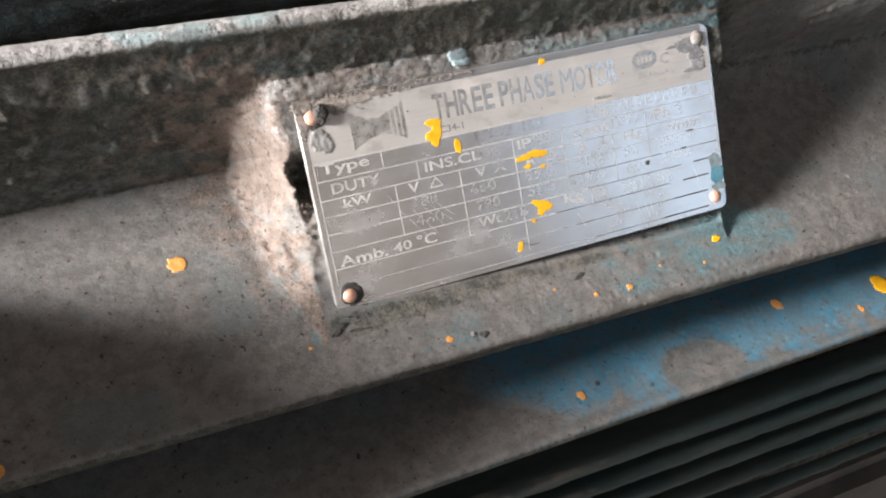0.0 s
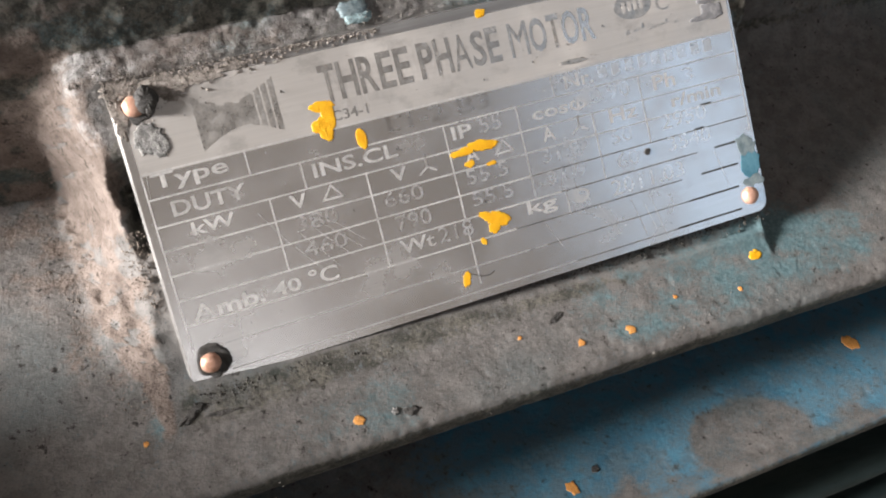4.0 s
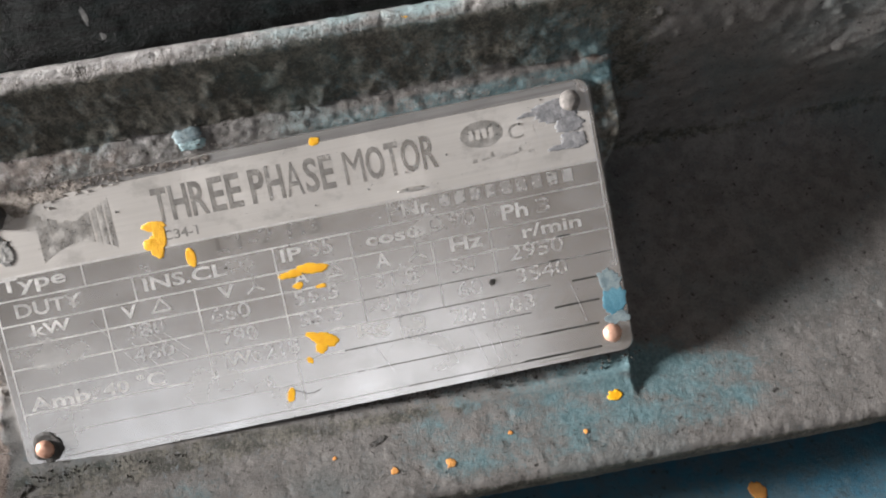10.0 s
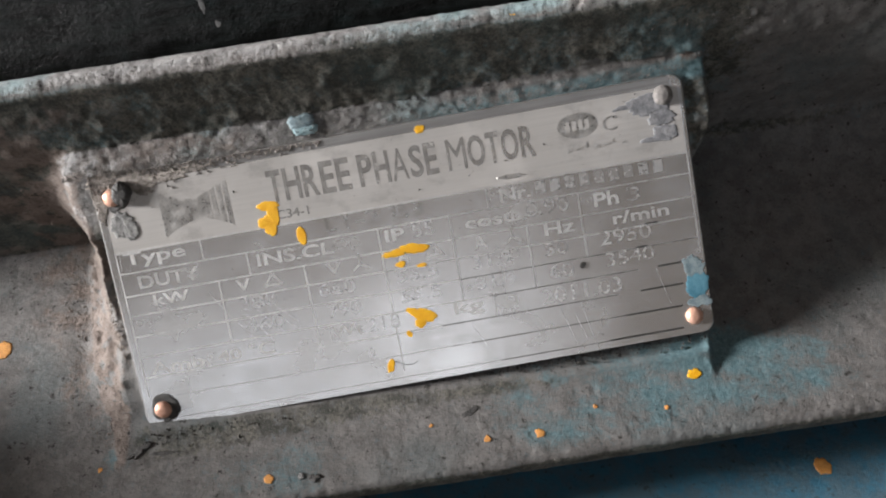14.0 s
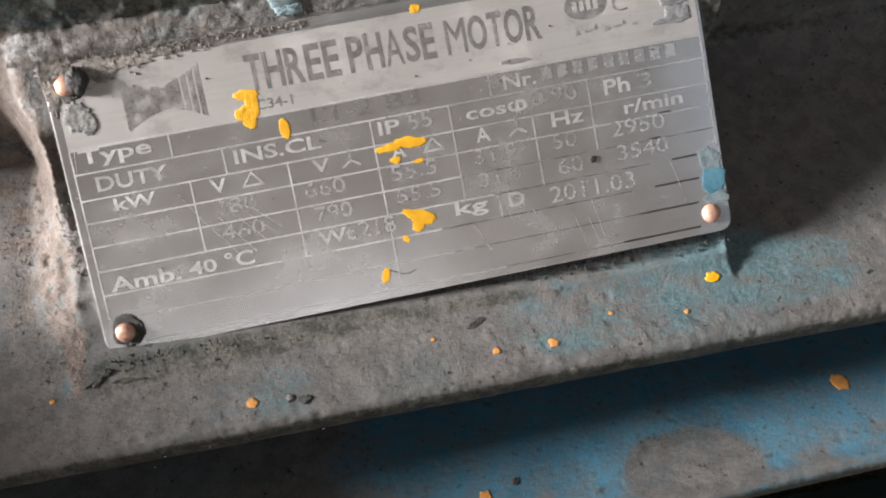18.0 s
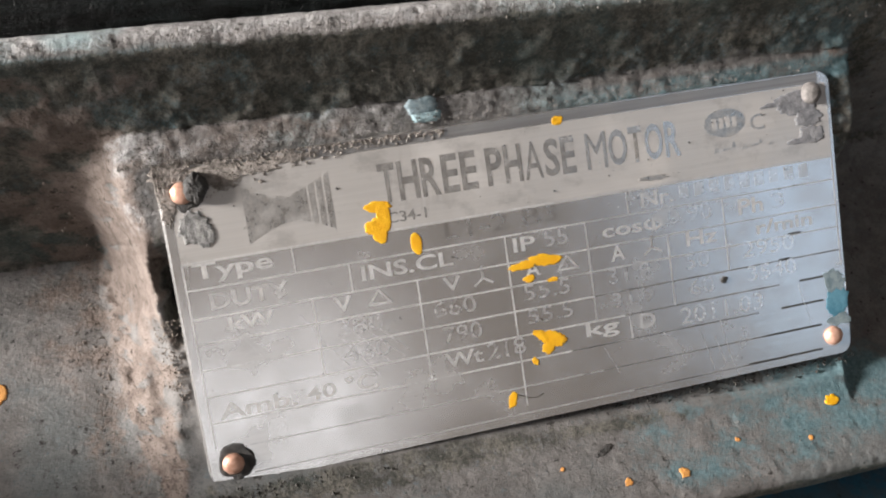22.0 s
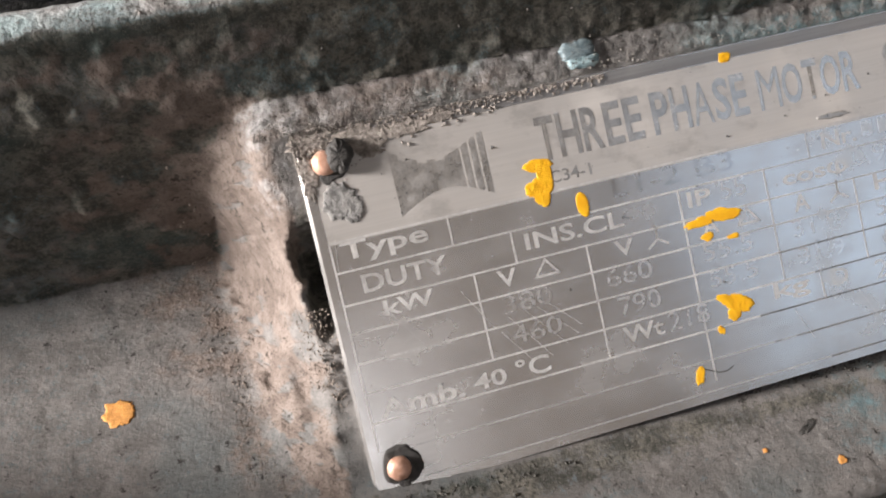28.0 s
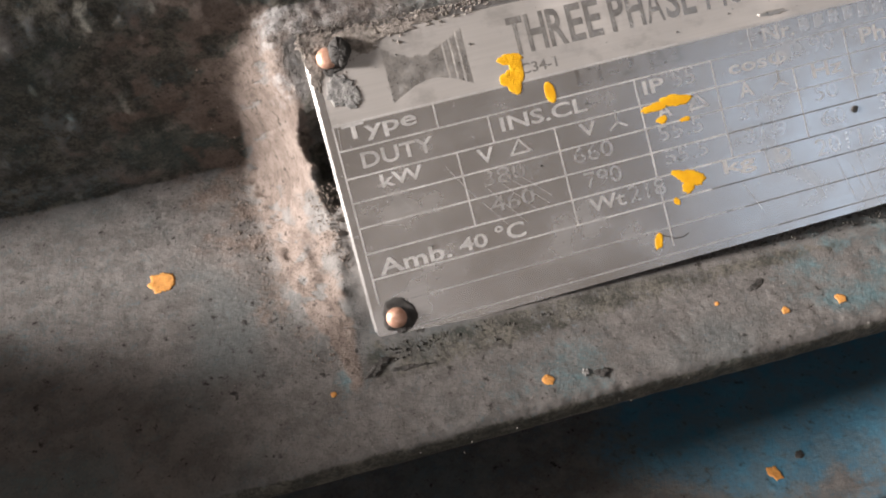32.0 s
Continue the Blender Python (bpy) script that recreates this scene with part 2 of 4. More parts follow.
FADED = plain_material("faded_stamped_lettering", (0.62, 0.615, 0.605), (0.71, 0.705, 0.695), 300, 0.27, 0.71, deep=0.0)
INK = plain_material("dark_printed_lettering", (0.35, 0.345, 0.335), (0.64, 0.625, 0.60), 420, 0.24, 0.66, deep=0.0, rough_spread=0.04)
# paler copy of INK that paints the glare over the last title letters
GLARE_INK = plain_material("glare_paled_lettering", (0.44, 0.435, 0.42), (0.69, 0.675, 0.65), 420, 0.22, 0.74, deep=0.0, rough_spread=0.04)
LOGO = plain_material("worn_printed_sign", (0.36, 0.35, 0.335), (0.64, 0.62, 0.59), 260, 0.34, 0.66, deep=0.0)
MARK = plain_material("worn_printed_mark", (0.34, 0.335, 0.32), (0.62, 0.60, 0.57), 420, 0.36, 0.7, deep=0.0)
LINE = plain_material("engraved_line", (0.54, 0.535, 0.525), (0.80, 0.795, 0.78), 200, 0.40, 0.40, deep=0.0)
DULL_ETCH = plain_material("worn_lettering", (0.54, 0.535, 0.525), (0.76, 0.755, 0.74), 230, 0.38, 0.44, deep=0.0)
DULL_LINE = plain_material("worn_line", (0.46, 0.455, 0.45), (0.66, 0.655, 0.645), 200, 0.37, 0.50, deep=0.0)
DARK_LINE = plain_material("grimy_line", (0.09, 0.088, 0.085), (0.30, 0.295, 0.285), 160, 0.5, 0.3, deep=0.0)
GAP = plain_material("black_filled_line", (0.02, 0.02, 0.02), (0.06, 0.06, 0.055), 500, 0.7, deep=0.0)
ORANGE = plain_material("orange_paint", (0.86, 0.40, 0.006), (0.96, 0.54, 0.012), 500, 0.5, deep=0.0003)
RUST_ORANGE = plain_material("dusty_orange_paint", (0.55, 0.24, 0.06), (0.78, 0.38, 0.10), 500, 0.7, deep=0.0003)
TEAL = plain_material("teal_paint", (0.05, 0.185, 0.265), (0.13, 0.31, 0.40), 300, 0.65, deep=0.0002)
DULL_TEAL = plain_material("faded_teal_paint", (0.15, 0.22, 0.25), (0.34, 0.41, 0.43), 420, 0.6, 0.25, deep=0.0001)
TAB = plain_material("pale_teal_paint", (0.24, 0.38, 0.42), (0.40, 0.54, 0.57), 400, 0.75, deep=0.0004)
PURPLE = plain_material("dark_residue", (0.13, 0.135, 0.148), (0.34, 0.34, 0.35), 420, 0.75, deep=0.0002)
# black for grease, and for the shade in a crevice and beside a rivet
GUNK_OR_SHADE = plain_material("black_grease_or_shade", (0.022, 0.022, 0.021), (0.095, 0.090, 0.085), 500, 0.6, deep=0.0005)
COPPER = plain_material("worn_copper", (0.66, 0.36, 0.25), (0.86, 0.55, 0.42), 900, 0.50, 0.55, deep=0.0001)
GREY_RIVET = plain_material("dusty_rivet", (0.13, 0.122, 0.115), (0.30, 0.28, 0.265), 800, 0.85, deep=0.0003)
CRUMB = plain_material("dust_crumbs", (0.075, 0.063, 0.053), (0.30, 0.255, 0.22), 260, 0.95, deep=0.0)
FUZZ = plain_material("grey_dust_fringe", (0.060, 0.055, 0.050), (0.30, 0.28, 0.26), 300, 0.95, deep=0.0)
RESIDUE = plain_material("grey_residue", (0.10, 0.10, 0.10), (0.46, 0.455, 0.44), 700, 0.9, deep=0.0006)
CAKE = plain_material("caked_dust", (0.12, 0.104, 0.092), (0.48, 0.435, 0.395), 800, 0.95, deep=0.0006)
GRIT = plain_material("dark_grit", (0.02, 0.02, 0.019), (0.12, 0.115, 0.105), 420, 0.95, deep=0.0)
STREAK = plain_material("dried_drip", (0.05, 0.052, 0.052), (0.20, 0.20, 0.195), 500, 0.9, deep=0.0003)
FIN = fin_material()
CONCRETE = plain_material("stained_concrete", (0.085, 0.080, 0.072), (0.19, 0.18, 0.165), 3.5, 0.85, deep=0.004)
PLASTER = plain_material("brown_plaster", (0.112, 0.092, 0.074), (0.19, 0.158, 0.130), 2.5, 0.9, deep=0.003)
STEEL = plain_material("painted_window_steel", (0.10, 0.035, 0.12), (0.18, 0.19, 0.2), 30, 0.5, deep=0.0005)


# ---- building helpers ----


def part(name, bm, mat, parent=None, label="", smooth=False):
    mesh = bpy.data.meshes.new(name)
    bm.to_mesh(mesh)
    bm.free()
    mesh.materials.append(mat)
    if smooth:
        mesh.polygons.foreach_set("use_smooth", [True] * len(mesh.polygons))
    ob = new(name, mesh)
    ob.parent = parent
    if label:
        tagged(ob, label)
    return ob


def box(bm, lo, hi):
    made = bmesh.ops.create_cube(bm, size=1.0)
    for v in made["verts"]:
        v.co = Vector([a + (c + 0.5) * (b - a) for a, b, c in zip(lo, hi, v.co)])
    return bm


def value_noise(x, y, seed):
    xi, yi = np.floor(x).astype(np.int64), np.floor(y).astype(np.int64)
    fx, fy = x - xi, y - yi
    fx, fy = fx * fx * (3 - 2 * fx), fy * fy * (3 - 2 * fy)

    def corner(a, b):
        h = (a * 374761393 + b * 668265263 + seed * 974634777) & 0x7FFFFFFF
        h = ((h ^ (h >> 13)) * 1274126177) & 0x7FFFFFFF
        return ((h ^ (h >> 16)) & 0xFFFF) / 65535.0

    return (corner(xi, yi) * (1 - fx) + corner(xi + 1, yi) * fx) * (1 - fy) + (corner(xi, yi + 1) * (1 - fx) + corner(xi + 1, yi + 1) * fx) * fy


def fbm(x, y, scale, octaves, seed, rough=0.55):
    """Noise about 0, between -1 and 1; scale in features a metre."""
    total, weight, amp = 0.0, 0.0, 1.0
    for n in range(octaves):
        total = total + amp * (2 * value_noise(x * scale * 2**n + 17.3 * n, y * scale * 2**n + 5.1 * n, seed + n) - 1)
        weight, amp = weight + amp, amp * rough
    return total / weight


def step(v, low, high):
    t = np.clip((v - low) / (high - low), 0, 1)
    return t * t * (3 - 2 * t)


def band(v, low, high, soft):
    return step(v, low - soft, low + soft) * (1 - step(v, high - soft, high + soft))


def rounded(points, spacing, radius):
    """A polyline of (y, z), resampled at even steps with its corners softened."""
    p = np.array(points, float)
    along = np.r_[0, np.cumsum(np.hypot(*np.diff(p, axis=0).T))]
    s = np.linspace(0, along[-1], int(along[-1] / spacing) + 1)
    line = np.stack([np.interp(s, along, p[:, 0]), np.interp(s, along, p[:, 1])], 1)
    k = max(1, int(radius / spacing))
    kernel = np.hanning(2 * k + 3)[1:-1]
    kernel /= kernel.sum()
    padded = np.pad(line, ((k, k), (0, 0)), mode="reflect", reflect_type="odd")
    return np.stack([np.convolve(padded[:, n], kernel, "valid") for n in (0, 1)], 1)


def sheet_mesh(name, xyz, masks, mat, parent, label=""):
    """A grid of points (rows, columns, 3) as one smooth mesh, with masks as point attributes."""
    rows, cols = xyz.shape[:2]
    mesh = bpy.data.meshes.new(name)
    n = np.arange(rows * cols).reshape(rows, cols)
    faces = np.stack([n[:-1, :-1], n[1:, :-1], n[1:, 1:], n[:-1, 1:]], -1).reshape(-1, 4)
    mesh.vertices.add(rows * cols)
    mesh.vertices.foreach_set("co", xyz.reshape(-1).astype(np.float32))
    mesh.loops.add(faces.size)
    mesh.loops.foreach_set("vertex_index", faces.reshape(-1).astype(np.int32))
    mesh.polygons.add(len(faces))
    mesh.polygons.foreach_set("loop_start", np.arange(0, faces.size, 4, dtype=np.int32))
    mesh.polygons.foreach_set("use_smooth", np.ones(len(faces), dtype=bool))
    for key, values in masks.items():
        mesh.attributes.new(key, "FLOAT", "POINT").data.foreach_set("value", values.reshape(-1).astype(np.float32))
    mesh.materials.append(mat)
    mesh.update(calc_edges=True)
    mesh.validate()
    ob = new(name, mesh)
    ob.parent = parent
    if label:
        tagged(ob, label)
    return ob


# ---- room ----
def wall(name, axis, at, thick, lo, hi, holes):
    """A wall across axis (0: x, 1: y) with rectangular holes (along lo, along hi, z lo, z hi)."""
    bm = bmesh.new()
    cuts = sorted({lo, hi, *(h[0] for h in holes), *(h[1] for h in holes)})
    for a, b in zip(cuts, cuts[1:]):
        spans = [(0.0, 3.0)]
        for h in holes:
            if h[0] <= a and b <= h[1]:
                spans = [(0.0, h[2]), (h[3], 3.0)]
        for z0, z1 in spans:
            if axis == 0:
                box(bm, (at, a, z0), (at + thick, b, z1))
            else:
                box(bm, (a, at, z0), (b, at + thick, z1))
    return tagged(part(name, bm, PLASTER), "brownish stained plaster wall", "wall", kind="structure")


def window(name, axis, at, hole):
    root = tagged(new(name), "steel-framed workshop window letting daylight in", "window", kind="structure")
    a, b, z0, z1 = hole

    def bar(label, lo, hi, zlo, zhi):
        bm = bmesh.new()
        if axis == 0:
            box(bm, (at - 0.02, lo, zlo), (at + 0.02, hi, zhi))
        else:
            box(bm, (lo, at - 0.02, zlo), (hi, at + 0.02, zhi))
        part(label, bm, STEEL, root)

    bar("frame", a, b, z0, z0 + 0.04), bar("frame", a, b, z1 - 0.04, z1)
    bar("frame", a, a + 0.04, z0 + 0.04, z1 - 0.04), bar("frame", b - 0.04, b, z0 + 0.04, z1 - 0.04)


bm = box(bmesh.new(), (-2.7, -3.1, -0.1), (3.9, 1.9, 0.0))
tagged(part("floor", bm, CONCRETE), "stained grey concrete workshop floor", "floor", kind="structure")
bm = box(bmesh.new(), (-2.7, -3.1, 3.0), (3.9, 1.9, 3.1))
tagged(part("ceiling", bm, PLASTER), "plain brownish workshop ceiling", "ceiling", kind="structure")
W_SIDE, W_BACK, W_TALL, W_BLUE = (0.06, 0.59, 1.04, 1.58), (-0.31, 0.43, 0.78, 1.62), (-1.68, -0.40, 0.83, 1.52), (1.86, 3.36, 1.00, 2.76)
wall("wall_west", 0, -2.6, 0.2, -3.0, 1.8, [W_SIDE])
wall("wall_east", 0, 3.6, 0.2, -3.0, 1.8, [])
wall("wall_north", 1, 1.6, 0.2, -2.4, 3.6, [])
wall("wall_south", 1, -3.0, 0.2, -2.4, 3.6, [W_TALL, W_BACK, W_BLUE])
window("window_1", 0, -2.5, W_SIDE)
window("window_2", 1, -2.9, W_BACK)
window("window_3", 1, -2.9, W_BLUE)
window("window_4", 1, -2.9, W_TALL)


# ---- motor ----
motor = tagged(new("electric_motor"), "grimy blue cast-iron electric motor with cooling fins under dust", "motor")
motor.matrix_basis = LEAN

LEDGE, CREASE, LIP = (0.2610, 0.5085), (0.3150, 0.4685), (0.2593, 0.3982)
BOSS_Y = 0.2730
PROFILE = [(0.300, 0.5155), (0.2635, 0.5138), (0.2602, 0.5122), (0.2598, 0.5085), (0.2632, 0.5060), (0.2722, 0.4968), CREASE, LIP, (0.2596, 0.3960), (0.2636, 0.3930),
           (0.3020, 0.3880), (0.2640, 0.3602), (0.2596, 0.3588), (0.2590, 0.3565), (0.2620, 0.3540), (0.3050, 0.3500)]


def drift(x, z):
    """The casting's long edges run a little askew of the plate: the offset in y and z at x for an edge of height z."""
    return np.interp(z, [0.397, 0.4685], [0.05, 0.0]) * (x - 0.15), np.interp(z, [0.33, 0.357, 0.397, 0.43, 0.4685, 0.49, 0.515], [-0.042, -0.029, -0.042, -0.028, -0.008, -0.020, -0.030]) * (x - 0.15)


def straight(x, z):
    """The height on the unskewed profile of a place at x and z."""
    flat = z
    for _ in range(4):
        flat = z - drift(x, flat)[1]
    return flat


def lower_face(x, z):
    flat = straight(x, z)
    return LIP[0] + (flat - LIP[1]) * (CREASE[0] - LIP[0]) / (CREASE[1] - LIP[1]) + drift(x, flat)[0]


def blue_face(x, z):
    flat = straight(x, z)
    return 0.2640 + (flat - 0.3602) * (0.3020 - 0.2640) / (0.3880 - 0.3602) + drift(x, flat)[0]


def mound_edge(z):
    """Where the caked dust beside the plate runs out."""
    return np.interp(z, [0.4167, 0.4249, 0.4349, 0.4466, 0.4567, 0.4701, 0.4839, 0.4924], [0.0578, 0.0560, 0.0525, 0.0498, 0.0486, 0.0482, 0.0530, 0.0570])


def frame_mesh():
    line = rounded(PROFILE, 0.0007, 0.0014)
    x = np.r_[np.linspace(-0.26, -0.065, 50), np.arange(-0.06, 0.365, 0.0007), np.linspace(0.37, 0.56, 50)]
    X, Y = np.meshgrid(x, line[:, 0])
    Y0, Z0 = Y.copy(), np.repeat(line[:, 1:], len(x), 1)
    dy, dz = drift(X, Z0)
    Y, Z = Y0 + dy, Z0 + dz
    flow = np.gradient(line, axis=0)
    flow /= np.linalg.norm(flow, axis=1)[:, None]
    ny, nz = flow[:, 1:] * 1.0, -flow[:, :1]
    flip = np.where(ny > 0, -1.0, 1.0)
    ny, nz = ny * flip, nz * flip
    s = np.arange(len(line))[:, None] * 0.0007 + 0 * X
    corner = band(Z0, LIP[1] + 0.002, LEDGE[1] - 0.002, 0.001) * (Y0 > 0.2585)
    # the boss for the plate bridges the hollow between fin and lower face
    left, right = 0.0632 - 0.0016 * (1 - step(Z, 0.420, 0.452)) - 0.0030 * step(Z, 0.470, 0.484) + 0.0009 * fbm(Z, X, 60, 3, 5), 0.2216 + 0.0074 * step(Z, 0.462, 0.476) + 0.0010 * fbm(Z, X, 60, 3, 6)
    out_left, out_right = np.maximum(left - X, 0), np.maximum(X - right, 0)
    slope = np.interp(Z, [0.410, 0.425, 0.435, 0.4466, 0.4567, 0.4685, 0.480, 0.490, 0.497], [0.30, 0.36, 0.62, 1.30, 1.85, 2.45, 1.75, 0.75, 0.32]) * (1 + 0.2 * fbm(X, Z, 70, 3, 7))
    boss = BOSS_Y + out_left * slope + out_right * 4.5 + 0.0014 * step(out_left, 0.0, 0.0035) * step(Z, 0.420, 0.445)
    boss = boss + 0.0022 * step(left - X, -0.0035, 0.0070) * step(Z, 0.420, 0.445) + 0.4 * np.maximum(Z - 0.4945 - 0.0012 * fbm(X, Z, 120, 3, 8) - 0.0016 * fbm(X, Z * 0.4, 420, 3, 18), 0)
    k = 0.0035
    h = np.clip(0.5 + 0.5 * (Y - boss) / k, 0, 1)
    joined = Y * (1 - h) + boss * h - k * h * (1 - h)
    Y2 = np.where(corner > 0.5, np.minimum(joined, Y), Y)
    # past the plate the hollow under the fin is filled up with caked grime
    fill = np.clip(0.5 + 0.5 * (Y2 - 0.3085) / 0.006, 0, 1)
    Y2 = np.where((corner > 0.5) & (X > 0.23), Y2 + step(X, 0.23, 0.27) * (0.3085 * fill + Y2 * (1 - fill) - 0.006 * fill * (1 - fill) - Y2), Y2)
    Y2 = Y2 - 0.50 * step(X, 0.255, 0.330) * band(Z0, 0.480, 0.504, 0.010) * np.maximum(Y0 - 0.2625, 0) * (1 + 0.08 * fbm(X, Z, 60, 3, 19)) * (corner > 0.5)
    on_boss = np.where((corner > 0.5) & (X < 0.240), step(Y - Y2, 0.0004, 0.003), 0)
    upper = band(Z0, CREASE[1], LEDGE[1] - 0.002, 0.003) * (s < 0.13) * (1 - on_boss)
    lower = band(Z0, LIP[1], CREASE[1], 0.004) * (Y0 < 0.32) * (s < 0.24)
    tip = band(Z0, 0.5080 + 0.0010 * step(X, -0.02, 0.06) + 0.0014 * fbm(X, Y, 160, 4, 3), 0.5150, 0.0010) * (s < 0.06)
    blue_zone = band(Z0, 0.3575, 0.3870, 0.001) * (s > 0.225)
    # relief: lumpy grime on the fin, fine pitting elsewhere
    lumps, fine = fbm(X, s, 70, 5, 11), fbm(X, s, 330, 4, 21)
    pits = step(fbm(X, s, 420, 3, 31), 0.42, 0.62)
    clods = fbm(X, s, 230, 4, 13)
    knobs = step(fbm(X, s, 150, 3, 17), 0.34, 0.6)
    rise = 0.0005 * upper * lumps + 0.0006 * upper * knobs * (1 + 0.8 * (1 - step(X, 0.02, 0.08))) + 0.00030 * upper * clods + 0.00022 * fine * (0.22 + 0.9 * upper) - 0.00020 * pits
    side = on_boss * step(left - X, -0.0035 + 0.002 * fbm(X, Z, 120, 3, 9), 0.0015)
    crumbly = step(out_left, 0.007, 0.015)
    rise += on_boss * (band(X, 0.0590, 0.0665, 0.001) * band(Z, 0.43, 0.462, 0.003) * (0.0007 * clods - 0.0005) + band(X, 0.2228, 0.2320, 0.0006) * (0.0007 * clods + 0.0004 * fine))
    grains = fbm(X, s, 520, 3, 43)
    rise += side * (0.0006 * fbm(X, s, 90, 3, 41) + 0.0005 * fine + 0.0004 * grains - (0.0007 + 0.0012 * crumbly) * step(fbm(X, s, 360, 3, 42), 0.26, 0.46))
    fringe = band(Z, 0.4890, 0.4985, 0.0016) * band(X, 0.058, 0.230, 0.004)
    tufts = np.abs(fbm(X, s * 0.35, 420, 3, 51))
    rise += fringe * (0.0006 * tufts * (1 - 0.6 * step(X, 0.16, 0.20)) + 0.0004 * fine + 0.0003 * grains + 0.0002)
    nubs = step(fbm(X, s, 480, 3, 47), 0.40, 0.70)
    rise += lower * (1 - on_boss) * 0.00016 * nubs * step(X, 0.02, 0.07)
    rise += tip * (0.00010 * fbm(X, s, 110, 3, 61) + 0.00022 * fbm(X, s, 620, 3, 62) - 0.00010 * pits)
    lip_zone = band(Z0, LIP[1] - 0.007, LIP[1] + 0.003, 0.002) * (Y0 < 0.266)
    rise += lip_zone * (0.00022 * fbm(X, s, 60, 4, 71) + 0.00020 * fbm(X, s, 520, 3, 72))
    Yd, Zd = Y2 + rise * np.where(on_boss > 0.5, -0.8, ny), Z + rise * np.where(on_boss > 0.5, 0.35, nz)
    Yd = Yd + 0.0016 * band(Z, 0.4145, 0.4215, 0.0007) * band(X, 0.068, 0.221, 0.002) * on_boss
    # a cavity under the plate's left edge
    ragged = 0.0016 * lumps + 0.0011 * clods + 0.0005 * fine
    pit = np.exp(-((np.maximum(0.0660 - X + ragged, 0) / 0.0033) ** 4 + (np.maximum(X - 0.0690, 0) / 0.002) ** 4 + ((Z - 0.4625 + 1.5 * ragged) / 0.0092) ** 4))
    Yd = Yd + (0.016 + 0.004 * clods) * pit * on_boss
    crumble = band(X, 0.0575, 0.0680, 0.0015) * band(Z, 0.437, 0.456, 0.003) * on_boss
    Yd = Yd + crumble * (0.0022 + 0.0024 * clods + 0.0010 * fine)
    # deposits, with some light and shade painted into the same masks
    n1, n2, n3 = fbm(X, s, 26, 5, 81), fbm(X, s, 85, 4, 91), fbm(X, s, 14, 3, 101)
    crease_edge = CREASE[1] - 0.001 + 0.004 * n1
    to_lip = band(Z0, LIP[1] - 0.0014 + 0.0012 * n2, CREASE[1], 0.0012) * (Y0 < 0.32) * (s < 0.24)
    dust = to_lip * (1 - step(Z0, crease_edge, crease_edge + 0.004)) * (0.95 + 0.35 * n2)
    low_boss = on_boss * (1 - step(Z + 0.0025 * n2, 0.4945, 0.4985))
    dust += 0.75 * low_boss + tip * (0.95 + 0.3 * n2)
    dust += blue_zone * (1 - step(X + 0.02 * n1, 0.105, 0.150)) * 0.9 + blue_zone * step(0.3675 - Z0 + 0.008 * n1, -0.005, 0.009) * (0.80 + 0.7 * n2)
    patch = ((X - 0.2025) / 0.0160) ** 2 + ((Z - 0.3615) / 0.0075) ** 2 + 0.7 * n1 + 0.5 * n2
    dust += blue_zone * (1 - step(patch, 0.5, 1.5)) * 0.95
    fringe = fringe * (1 - step(Z + 0.0030 * n2, 0.4935, 0.4985))
    # terms past x = 0.21 lighten the right side in place of light on it
    dust += 0.5 * fringe + upper * (0.06 + 0.36 * (1 - step(X, 0.04, 0.10)) + 0.75 * step(X, 0.225, 0.26) + 0.25 * n1 + 0.25 * n2 + 0.55 * clods + 0.35 * step(X, 0.21, 0.26) * step(Z, 0.474, 0.496))
    dust += step(X, 0.228, 0.24) * band(Z, 0.440, 0.484, 0.006) * (1 - on_boss) * (0.5 + 0.3 * n2)
    # crease past the plate darkened in colour, which hides a light seam
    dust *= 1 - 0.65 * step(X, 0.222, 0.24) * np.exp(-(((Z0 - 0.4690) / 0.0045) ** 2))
    # darker strip along the plate's lower edge
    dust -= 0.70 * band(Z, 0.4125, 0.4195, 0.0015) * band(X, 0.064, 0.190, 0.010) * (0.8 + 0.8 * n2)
    blue = blue_zone * (1.0 - 0.9 * step(dust, 0.25, 1.0))
    blue += step(s, 0.212, 0.219) * (1 - blue_zone) * 0.12
    toe = mound_edge(Z) + 0.0016 * n2 + 0.0010 * clods
    spread = step(X, 0.004 + 0.030 * (1 - step(Z, 0.432, 0.462)), 0.048) * (1 - step(X, 0.0600, 0.0640))
    pale = side * (1.02 + 0.6 * n2 - 0.55 * step(out_left, 0.008, 0.020)) * band(Z, 0.4150, 0.4975, 0.003)
    pale += step(X, toe - 0.0015, toe + 0.0025) * (1 - step(X, 0.0585, 0.0635)) * band(Z, 0.413, 0.458, 0.004) * (1 - side) * (1.30 + 0.35 * n2)
    pale += spread * band(Z, 0.425, 0.492, 0.010) * (0.50 + 0.35 * n2 + 0.50 * clods) * (1 - on_boss)
    pale += band(X, 0.046, 0.064, 0.003) * band(Z, 0.474, 0.4985, 0.003) * (0.62 + 0.5 * n2 + 0.3 * clods)
    pale += upper * (1 - step(X, 0.030, 0.075)) * (0.05 + 0.25 * n1 + 0.35 * clods) + upper * np.exp(-(((X - 0.046) / 0.020) ** 2)) * (0.34 + 0.75 * clods) + upper * (0.15 * n1 + 0.35 * clods - 0.02)
    pale += fringe * (0.24 + 0.62 * (1 - step(X, 0.085, 0.13)) + 0.55 * n2 + 0.3 * fine) + tip * (0.48 + 0.5 * n2)
